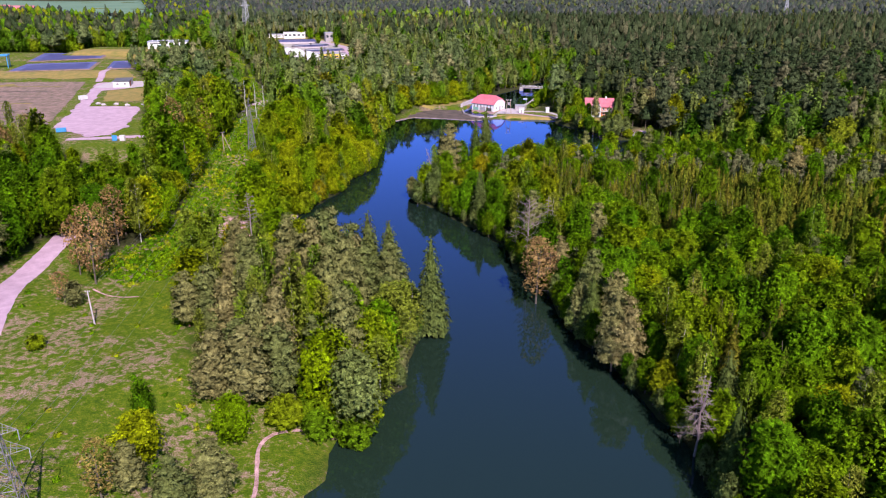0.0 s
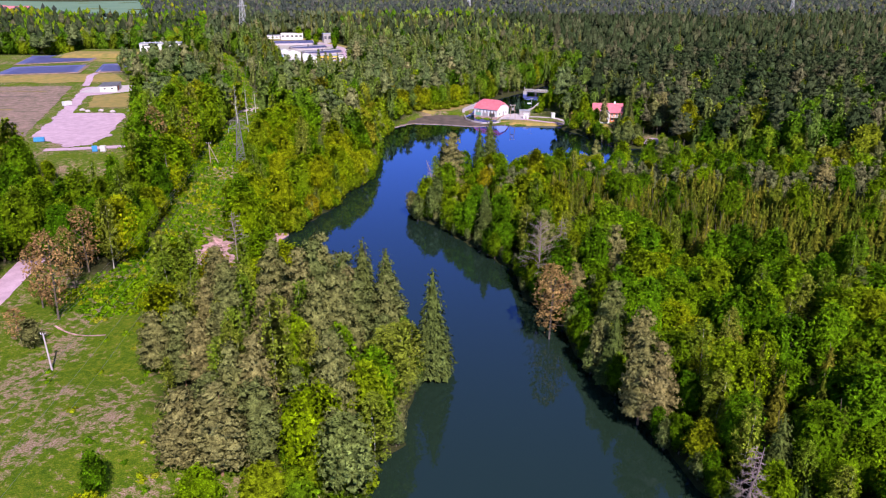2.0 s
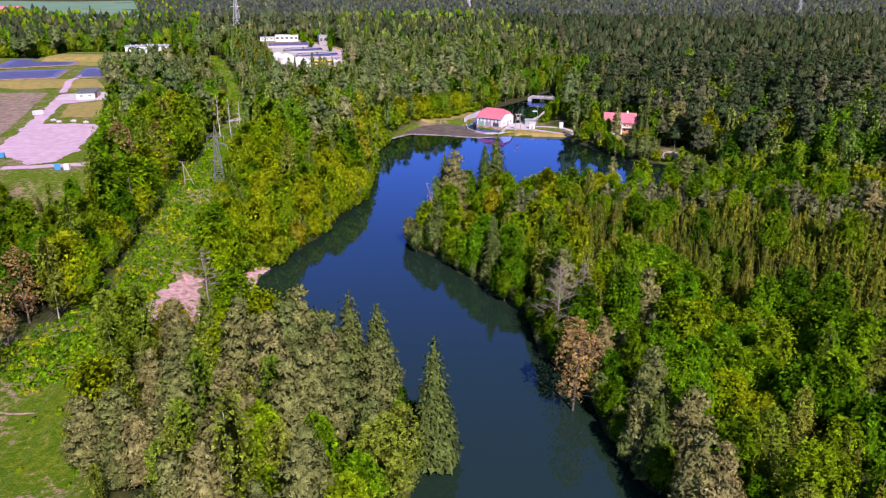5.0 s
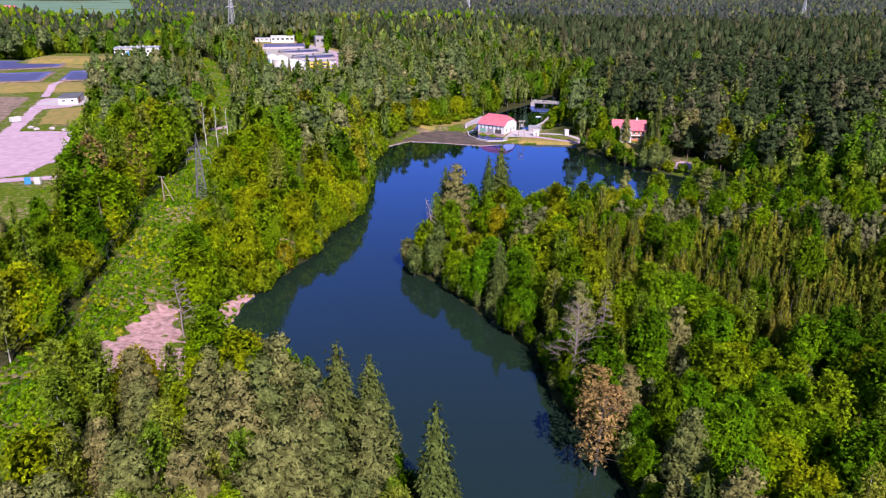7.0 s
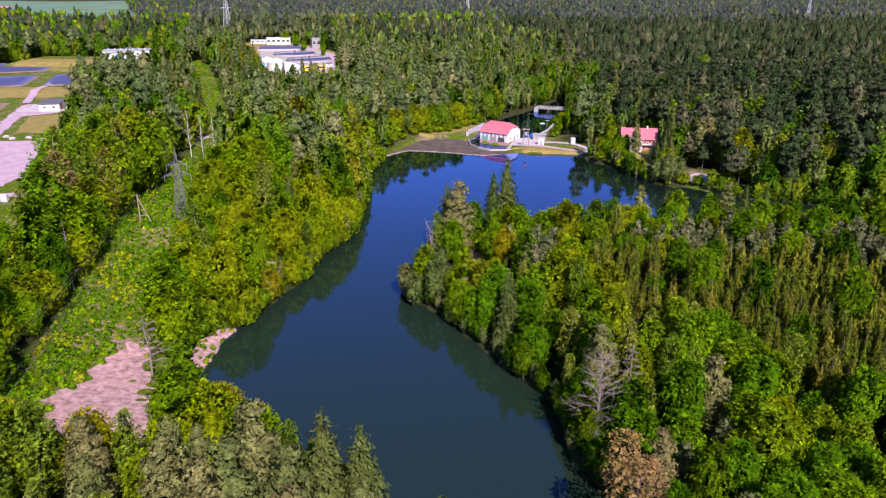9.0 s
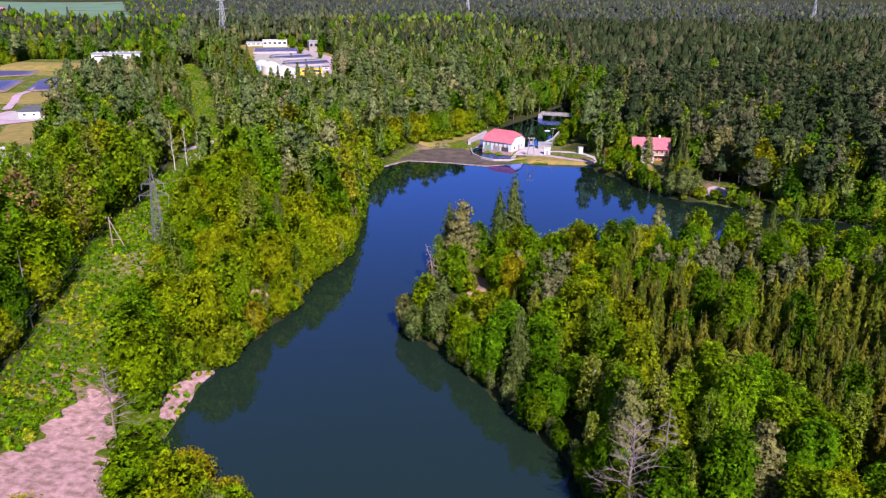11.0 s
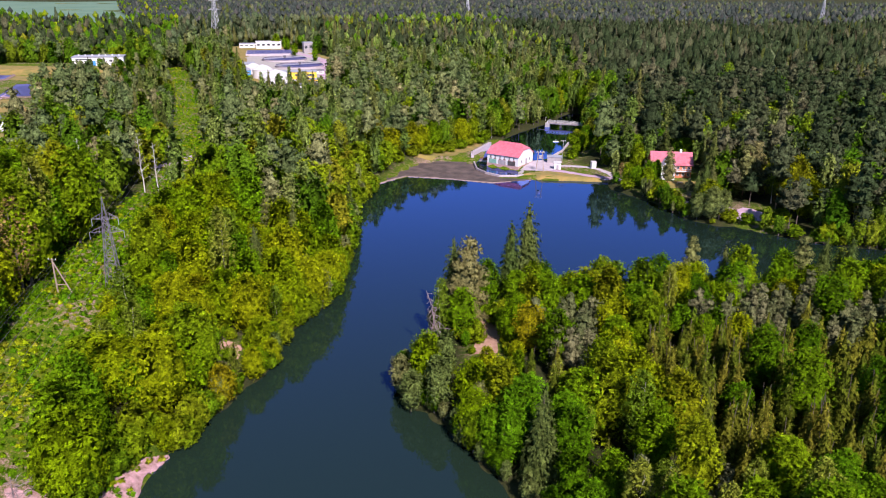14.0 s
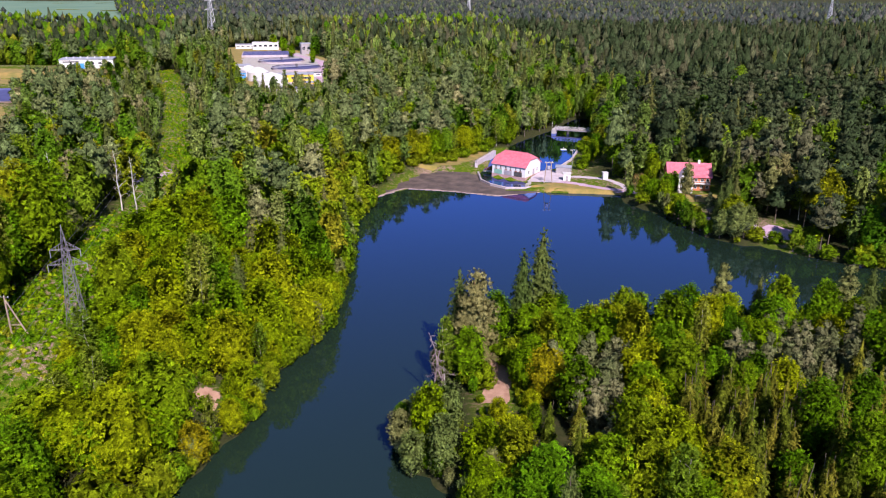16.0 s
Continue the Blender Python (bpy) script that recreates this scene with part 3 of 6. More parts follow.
def crown_pine(rng, R, low, high, tiers, n, size, core=0.8, spread=1.0, stretch=0.72, power=1.5):
    """A domed pine crown: tiers of flat needle clumps with gaps between them."""
    cs, rs = [], []
    for t in range(tiers):
        k = (t + rng.uniform(0.1, 0.6)) / tiers
        ring = R * (1 - k ** power) * (0.8 + 0.2 * min(1, k * 4))
        m = max(1, int(round(5.5 * ring / R * spread)))
        a0 = rng.uniform(0, 6.28)
        for i in range(m):
            a = a0 + 6.28 * i / m + rng.normal(0, 0.25)
            q = ring * rng.uniform(0.5, 0.78)
            cs.append((q * math.cos(a), q * math.sin(a), low + (high - low) * k + rng.normal(0, 0.35)))
            rs.append(R * rng.uniform(0.32, 0.46) * (1.05 - 0.35 * k))
    cs.append((0, 0, high - R * 0.3)), rs.append(R * 0.34)
    cs, rs = np.array(cs), np.array(rs)
    per = max(3, int(n / len(cs) * 1.4))
    flat = np.array([1, 1, stretch])
    pts, nor = [], []
    for c, r in zip(cs, rs):
        d = rng.normal(size=(per, 3))
        d[:, 2] = np.abs(d[:, 2]) - 0.45 * rng.random(per)
        d[:, :2] += 0.5 * c[:2] / R
        d /= np.linalg.norm(d, axis=1, keepdims=True)
        p = c + d * r * flat * rng.uniform(0.9, 1.2, (per, 1))
        inside = np.zeros(per, bool)
        for c2, r2 in zip(cs, rs):
            inside |= np.linalg.norm((p - c2) / flat, axis=1) < r2 * 0.8
        pts.append(p[~inside]), nor.append(d[~inside])
    pts, nor = np.concatenate(pts), np.concatenate(nor)
    pick = rng.permutation(len(pts))[:n]
    pts, nor = pts[pick], nor[pick]
    soft = nor + 0.35 * (pts - np.array([0, 0, (low + high) / 2])) / R + np.array([0, 0, 0.15])
    out = [sprays(rng, pts, nor + rng.normal(0, 0.6, (len(pick), 3)), np.full(len(pick), size), 1.6, nor + np.array([0, 0, 0.7]) + rng.normal(0, 0.4, nor.shape), soft)]
    out += [radial(lump(rng, c, r * core * flat), c) for c, r in zip(cs, rs)]
    ks = np.linspace(0, 1, 5)
    c = tube([(0, 0, low + (high - low) * k * 0.96) for k in ks], [R * 0.58 * max(0.03, 1 - k ** power) for k in ks], 7)
    out.append((*c, c[0] * np.array([1, 1, 0]) / R + np.array([0, 0, 0.3])))
    return crowned(out)


def far_pine(rng, R, low, high):
    """A ragged crown, widest below its middle, with a blunt tip."""
    ks = np.array([0.0, 0.38, 0.74, 1.0])
    v, f = tube([(0, 0, low + (high - low) * k) for k in ks], [R * 0.55, R, R * 0.68, R * 0.1], 5)
    v = v * rng.uniform(0.84, 1.16, (len(v), 1)) + rng.normal(0, 0.14 * R, v.shape)
    return radial((v, f), (0, 0, low + (high - low) * 0.35))


def far_cone(rng, R, low, high, rings=4, sides=6):
    ks = np.linspace(0, 1, rings)
    v, f = tube([(0, 0, low + (high - low) * k) for k in ks], [R * max(0.04, 1 - k ** 1.3) for k in ks], sides)
    return radial((v * rng.uniform(0.86, 1.14, v.shape), f), (0, 0, low + (high - low) * 0.3))


def far_round(rng, R, low, high):
    c, h = np.array([0, 0, (low + high) / 2]), (high - low) / 2
    return crowned([radial(blob(rng, c + rng.normal(0, 0.2, 3) * np.array([R, R, h * 0.8]), np.array([R * 0.8, R * 0.8, h * 0.8]) * rng.uniform(0.8, 1.05)), c) for _ in range(2)])


# kind: bark, and makers of stem and crown at three levels of detail; all about natural size
def kinds():
    r = np.random.default_rng(5)
    return {
        "pine": ("pine", lambda: stem(r, 18, 0.24, 4, 0.4, 3, 0.3, sides=5), lambda: crown_pine(r, 4.5, 3.5, 20.0, 9, 2300, 0.24, 0.78, 1.0, 0.75, 2.2),
                 lambda: crown_pine(r, 4.3, 9.0, 19.5, 4, 220, 0.58, 0.88, 0.8, 0.7, 2.8), lambda: far_pine(r, 3.0, 11.0, 20.0)),
        "spruce": ("dark", lambda: stem(r, 20, 0.24, 0, 0.5, 3), lambda: crown_cone(r, 4.3, 0.8, 22.5, 12, 2200, 0.36, 0.8, 0.45),
                   lambda: crown_cone(r, 4.0, 0.8, 22, 9, 260, 0.75, 0.8, 0.42), lambda: far_cone(r, 3.0, 3, 21)),
        "young": ("dark", lambda: stem(r, 11, 0.12, 0, 0.5, 3, sides=4), lambda: crown_cone(r, 2.1, 0.3, 11.0, 8, 620, 0.29, 0.85, 0.45),
                  lambda: crown_cone(r, 2.1, 0.5, 11.0, 7, 150, 0.48, 0.85, 0.45), lambda: far_cone(r, 1.9, 1, 13)),
        "ypine": ("pine", lambda: stem(r, 9, 0.12, 0, 0.5, 3, sides=4), lambda: crown_pine(r, 2.7, 0.4, 11.5, 7, 620, 0.29, 0.8, 0.75, 0.85, 2.2),
                  lambda: crown_pine(r, 2.7, 0.6, 11.5, 4, 110, 0.55, 0.95, 0.7, 0.9, 2.2), lambda: far_pine(r, 1.9, 2, 13)),
        "broad": ("dark", lambda: stem(r, 10, 0.25, 3, 0.3, 4, sides=5), lambda: crown_broad(r, 5.0, 0.2, 16.5, 26, 1750, 0.31),
                  lambda: crown_broad(r, 5.1, 0.2, 16.5, 20, 400, 0.56), lambda: far_round(r, 4.2, 3, 16)),
        "bright": ("dark", lambda: stem(r, 8, 0.2, 3, 0.3, 4, sides=5), lambda: crown_broad(r, 5.1, 0.0, 12.5, 26, 1750, 0.29, 0.40),
                   lambda: crown_broad(r, 5.2, 0.0, 12.5, 20, 400, 0.54, 0.40), lambda: far_round(r, 4.0, 2, 12)),
        "deep": ("dark", lambda: stem(r, 11, 0.25, 3, 0.3, 4, sides=5), lambda: crown_broad(r, 5.1, 0.4, 17.0, 24, 1600, 0.31, 0.45),
                 lambda: crown_broad(r, 5.2, 0.4, 17.0, 16, 330, 0.62, 0.38), lambda: far_round(r, 4.2, 3, 16)),
        "birch": ("birch", lambda: stem(r, 17.5, 0.13, 5, 0.35, 2.6, 0.9, 0.04, sides=5), lambda: crown_broad(r, 3.1, 2.2, 19.5, 16, 1250, 0.27, 0.42, 0.55, 0.5, 1.7),
                  lambda: crown_broad(r, 3.0, 1, 19.5, 14, 300, 0.5, 0.42, 0.75, 0.3, 1.7), lambda: far_round(r, 2.8, 5, 19)),
        "grey": ("dark", lambda: stem(r, 10, 0.2, 4, 0.3, 3.4), lambda: crown_broad(r, 3.9, 0.5, 14.5, 20, 1300, 0.30, 0.36, 0.8),
                 lambda: crown_broad(r, 3.8, 0.5, 14.5, 12, 200, 0.7), lambda: far_round(r, 3.4, 3, 14)),
        "brown": ("dark", lambda: stem(r, 14, 0.2, 16, 0.2, 4.0, 0.7), lambda: crown_broad(r, 3.7, 2, 15.5, 18, 850, 0.26, 0.5, 0.0),
                  lambda: crown_broad(r, 3.6, 3, 15.5, 10, 150, 0.6, 0.4, 0.6), lambda: far_round(r, 3.4, 3, 15)),
        "white": ("dark", lambda: stem(r, 6, 0.14, 3, 0.3, 2.4, sides=5), lambda: crown_broad(r, 2.8, 0.8, 10, 14, 800, 0.3),
                  lambda: crown_broad(r, 2.8, 1.5, 10, 8, 120, 0.5), lambda: far_round(r, 2.8, 1.5, 10)),
        "bush": ("dark", lambda: stem(r, 2.2, 0.08, 3, 0.2, 1.6, sides=4), lambda: crown_broad(r, 2.5, -0.3, 4.2, 13, 480, 0.30),
                 lambda: crown_broad(r, 2.4, -0.2, 4.2, 7, 70, 0.6), lambda: far_round(r, 2.2, 0, 4)),
    }


NAMES = {"pine": ("pine_tree", "grey-green Scots pine with reddish trunk and layered boughs"), "spruce": ("spruce_tree", "dark olive-green spruce with drooping boughs"),
         "young": ("young_spruce", "slim young olive-green spruce in a dense plantation"), "ypine": ("young_pine", "slim grey-green young pine in a dense stand"), "broad": ("leafy_tree", "fresh green broad-crowned leafy tree in spring"),
         "deep": ("alder_tree", "deep green dense-crowned alder at the wood's edge"), "bright": ("maple_tree", "bright yellow-green maple in new leaf"), "birch": ("birch_tree", "slender birch with white trunk and light airy leaves"),
         "grey": ("willow_tree", "grey-green willow with soft rounded crown"), "brown": ("bronze_tree", "thin-crowned tree in bronze-brown young leaf"),
         "white": ("blossoming_tree", "small tree in white spring blossom beside the woods"), "bush": ("bush", "low rounded green bush on the meadow")}
def crown_mesh(v, f, soft, mat):
    return mesh_of("crown", v, f, mat, soft=soft)


KIND, rng = {}, np.random.default_rng(11)
for key, (bark, s, near, mid, far) in kinds().items():
    reps = 6 if key != "bush" else 4
    KIND[key] = {
        "near": [(mesh_of("trunk", *s(), BARK[bark], True), crown_mesh(*near(), LEAF[key])) for _ in range(reps)],
        "mid": [mid() for _ in range(5)], "far": [far() for _ in range(5)], "dim": [radial(lump(rng, (0, 0, 16), (3.4, 3.4, 4.2)), (0, 0, 14)) for _ in range(5)]}


def plant(key, x, y, scale=1.0, tall=1.0, turn=0.0, z=None, label=None, group=""):
    """One tree with its trunk and crown, standing on the ground."""
    trunk, crown = KIND[key]["near"][int(rng.integers(len(KIND[key]["near"])))]
    name, text = NAMES[key]
    ob = new(name)
    ob.empty_display_size = 0.5
    ob.matrix_basis = Matrix.LocRotScale((x, y, max(0.0, float(ground_z(x, y))) if z is None else z), Euler((0, 0, turn)), (scale, scale, scale * tall))
    for pn, me in (("trunk", trunk), ("crown", crown)):
        p = new(pn, me)
        p.parent = ob
    return tagged(ob, label or text, "bush" if key == "bush" else "tree", group)


def mass(name, key, level, xs, ys, scales, talls, label, mat):
    """Many trees too far or too many to count, as one mesh."""
    if not len(xs):
        return
    vs, fs, ts, ns, base = [], [], [], [], 0
    zs = np.maximum(0.0, ground_z(xs, ys))
    for x, y, z, s, k in zip(xs, ys, zs, scales, talls):
        v, f, nn = KIND[key][level][int(rng.integers(5))]
        a = rng.uniform(0, 6.28)
        c, w = math.cos(a) * s, math.sin(a) * s
        p = np.stack([v[:, 0] * c - v[:, 1] * w + x, v[:, 0] * w + v[:, 1] * c + y, v[:, 2] * s * k + z], 1)
        ns.append(np.stack([nn[:, 0] * c - nn[:, 1] * w, nn[:, 0] * w + nn[:, 1] * c, nn[:, 2] * s], 1) / s)
        vs.append(p), fs.append(f + base), ts.append(np.full(len(v), rng.random()))
        base += len(v)
    me = mesh_of(name, np.concatenate(vs), np.concatenate(fs), mat, False, np.concatenate(ts), np.concatenate(ns))
    tagged(new(name, me), label, "forest", kind="stuff")


# kind, place, height, breadth of the trees that stand out
MARKED = [("spruce", -2.6, 151, 23.4, 1.05), ("birch", -10.6, 131, 19.5, 1.7), ("birch", -7.6, 141.4, 15, 1.7), ("broad", -13, 124.5, 16, 1.0), ("grey", -14.9, 111, 16, 1.15), ("grey", -17, 114.5, 13, 1.0),
          ("pine", -40, 114, 14, 1.5), ("pine", -34.5, 113.5, 16, 1.4), ("pine", -29.5, 117.5, 15.5, 1.35), ("pine", -37, 118.5, 14, 1.4), ("grey", -40.3, 137, 13.3, 1.1),
          ("pine", -52.5, 138, 12.7, 1.3), ("pine", -48, 138.5, 14, 1.25), ("spruce", -13, 167.5, 20.5, 1.2), ("spruce", -18, 167.5, 22.5, 1.2),
          ("pine", -31, 136.6, 22.3, 1.0), ("pine", -23.4, 141, 21.7, 1.0), ("pine", -28.6, 151.3, 21.5, 1.0), ("pine", -17, 150, 20, 1.05), ("pine", -21, 160, 21, 1.0), ("pine", -36, 160, 18, 1.1),
          ("birch", -60, 165, 17, 1.3), ("birch", -55.5, 167, 17.3, 1.3), ("birch", -57.5, 160, 15, 1.3), ("bush", -27.4, 110.5, 5.6, 1.2), ("bright", -34.8, 104.5, 8.8, 1.1), ("bush", -21.1, 108, 5, 1.2), ("bush", -23, 112, 4.4, 1.2),
          ("broad", -49.4, 104.7, 7.5, 1.0), ("bright", -46.3, 95, 9, 1.1), ("brown", -47.7, 85, 10, 1.2), ("pine", -33.9, 90, 11, 1.5), ("pine", -38.3, 86, 9.6, 1.5), ("pine", -45, 88, 9, 1.3),
          ("brown", -83.5, 149, 7.5, 1.5), ("grey", -80.5, 147.5, 6, 1.5), ("bush", -78.4, 127, 3.2, 1.1), ("brown", -81.6, 160, 19.5, 0.85), ("brown", -86.2, 177, 15.5, 0.85), ("brown", -88, 166, 15, 0.9),
          ("brown", 22.8, 166, 16.6, 1.15), ("brown", 24.5, 177.6, 13, 1.2), ("brown", 27, 172, 12, 1.1), ("pine", 36.5, 130.8, 17, 1.0), ("pine", 34.2, 132.5, 18.5, 1.0), ("birch", 44, 124, 14.5, 1.4),
          ("pine", 2.6, 282.5, 23, 0.95), ("spruce", -0.5, 287, 21, 1.05), ("spruce", 17.4, 298, 26, 1.15), ("spruce", 13.2, 296.5, 22, 1.0), ("bright", -6.5, 256, 12.5, 0.75), ("grey", -11, 257, 8, 1.2), ("grey", -9, 251, 8.5, 1.1), ("grey", -4, 250, 11, 1.0), ("grey", -3.2, 258, 12, 0.9), ("grey", -8, 262, 8, 1.1),
          ("pine", 59.8, 306, 16, 0.8), ("spruce", 66, 301, 14, 1.0), ("spruce", 70, 300, 13, 1.0), ("spruce", 90, 300, 17, 1.0), ("spruce", 95, 298, 18, 1.0), ("pine", 84, 299, 17, 1.0),
          ("grey", 86, 365, 11.5, 1.2), ("grey", 82.5, 367.5, 9, 1.2), ("spruce", 84.5, 376, 14, 1.0), ("pine", 82.8, 403, 15.5, 0.75), ("broad", 76, 404, 9.5, 1.1), ("broad", 72.5, 402, 8, 1.1), ("bush", 78.5, 397, 5, 1.2), ("birch", -62, 260, 13, 1.5), ("birch", -66, 267, 14, 1.5), ("birch", -65, 254, 12, 1.5), ("spruce", -48, 300, 17, 1.1), ("spruce", -42, 318, 18, 1.1), ("pine", -50, 322, 17, 1.0), ("brown", 69.5, 419.5, 6.5, 1.1), ("brown", 72, 421, 6, 1.1),
          ("broad", 77, 425, 12, 1.0), ("broad", 58, 458, 8, 1.2), ("broad", 62, 466, 10, 1.2), ("broad", 66, 474, 11, 1.2), ("bush", 55, 452, 4, 1.3), ("broad", -16, 456, 13, 1.1), ("bright", -8, 466, 13, 1.1), ("bright", -2, 474, 13, 1.0), ("bright", -24, 446, 12, 1.1), ("bright", -65, 262, 9, 1.1), ("bright", -68, 266, 8, 1.1), ("broad", -63, 269, 10, 1.0), ("broad", -67, 258, 8, 1.1), ("bright", -66, 271, 9, 1.0), ("white", 15.4, 507, 11, 1.0), ("birch", -11.5, 119, 15, 1.5), ("broad", -12.5, 127.5, 17, 1.0), ("birch", -9, 136, 18, 1.4), ("bush", -15, 107.5, 5, 1.3), ("bush", -13.5, 114.5, 5, 1.3), ("birch", 57, 549, 15, 1.2), ("broad", 62, 558, 15, 1.1), ("broad", 66, 570, 16, 1.1), ("birch", 69, 582, 17, 1.2), ("broad", 84, 546, 14, 1.1), ("birch", 82, 556, 16, 1.3), ("broad", 82, 568, 15, 1.1), ("broad", 84, 580, 16, 1.0), ("birch", 77, 592, 23, 1.0), ("broad", 73, 596, 21, 0.9), ("broad", 82, 598, 22, 0.9), ("pine", 78, 604, 25, 0.9), ("pine", 70, 606, 25, 0.9), ("pine", 86, 604, 25, 0.9), ("bright", -12, 457, 12, 1.0), ("broad", -5, 464.5, 13, 1.0), ("birch", 2, 473, 15, 1.2), ("bright", 7, 481, 12, 1.1), ("broad", 13, 489.5, 12, 1.1), ("bush", 19, 494, 5, 1.3), ("birch", 23, 498, 14, 1.3), ("broad", 29, 503, 13, 1.1), ("bush", 62.5, 488, 5, 1.4), ("bush", 66, 497, 5, 1.4), ("birch", 70, 503, 15, 1.4), ("birch", 76, 512, 17, 1.4), ("broad", 74, 494, 12, 1.1), ("bush", -21, 441, 4.5, 1.4), ("bush", -15, 449.5, 4.5, 1.4), ("bush", -9, 455, 5, 1.3), ("bush", -3.5, 460, 4.5, 1.4), ("bush", 1.5, 466, 5, 1.3), ("bush", 6.5, 473, 4.5, 1.4), ("bush", 11, 479.5, 5, 1.3), ("bush", 16, 485.5, 4.5, 1.4), ("broad", -174, 939, 15, 1.2), ("broad", -156, 902, 15, 1.1), ("broad", -140, 857, 12, 1.1), ("broad", -113, 808, 12, 1.0), ("pine", -96.5, 639, 13, 1.0), ("pine", -91, 630, 12, 1.0), ("bright", -66, 280, 9, 1.1), ("broad", -63.5, 284, 11, 1.0), ("bright", -65, 290, 10, 1.0), ("bright", -64, 296, 10, 1.0), ("bush", -68, 276, 4.5, 1.4), ("bush", -67.5, 285, 4.5, 1.4), ("spruce", 92, 383, 15, 1.0), ("grey", 92, 370, 9, 1.3), ("bush", 92, 364, 4, 1.4), ("bush", 97, 361.5, 3.5, 1.4), ("bush", 104, 361, 4, 1.4), ("bush", 108.5, 363, 4.5, 1.4), ("broad", 115, 371, 19, 1.0), ("birch", 112, 379, 21, 1.1), ("pine", 104, 385, 20, 1.0), ("spruce", 98, 389, 20, 1.0), ("bright", 118, 364, 13, 1.1), ("pine", 108, 387, 21, 1.0), ("broad", 74, 399, 9, 1.2), ("broad", 71, 404, 8, 1.2), ("broad", 69, 409, 8.5, 1.2), ("broad", 76.5, 392, 7, 1.3), ("bush", 80, 386, 4.5, 1.4), ("bush", 79, 378, 4.5, 1.4), ("broad", 88, 372, 12, 1.2), ("spruce", 88.5, 380, 17, 1.0), ("broad", 81, 411, 8, 1.0)]


# ---- forest ----
def value_noise(x, y, s, seed):
    """Smooth chance field, 0 to 1."""
    q = np.random.default_rng(seed).random((64, 64))
    u, v = x / s, y / s
    i, j = np.floor(u).astype(int), np.floor(v).astype(int)
    a, b = u - i, v - j
    a, b = a * a * (3 - 2 * a), b * b * (3 - 2 * b)
    g = lambda m, n: q[m % 64, n % 64]
    return (g(i, j) * (1 - a) + g(i + 1, j) * a) * (1 - b) + (g(i, j + 1) * (1 - a) + g(i + 1, j + 1) * a) * b


def scatter(x0, x1, y0, y1, gap):
    """Jittered rows of points."""
    xs, ys = np.meshgrid(np.arange(x0, x1, gap), np.arange(y0, y1, gap))
    xs = xs + (np.arange(xs.shape[0]) % 2)[:, None] * gap / 2
    j = rng.uniform(-0.42, 0.42, (2, *xs.shape)) * gap
    return (xs + j[0]).ravel(), (ys + j[1]).ravel()


COPSE = np.array([(-48, 122), (-53, 150), (-62, 166), (-50, 176), (-38, 182), (-24, 182), (-11, 165), (-7, 151), (-8, 141), (-12, 133), (-14, 124), (-22, 121), (-30, 117)], float)
SPRUCES = np.array([(34, 240), (36, 264), (49, 270), (62, 262), (96, 264), (150, 236), (120, 178), (62, 194), (54, 222), (38, 222)], float)
GREYS = np.array([(48, 273), (57, 296), (66, 293), (190, 290), (150, 240), (96, 266), (67, 269)], float)
TIPS = np.array([(12, 270), (23, 285), (31, 281), (27, 260), (15, 258)], float)


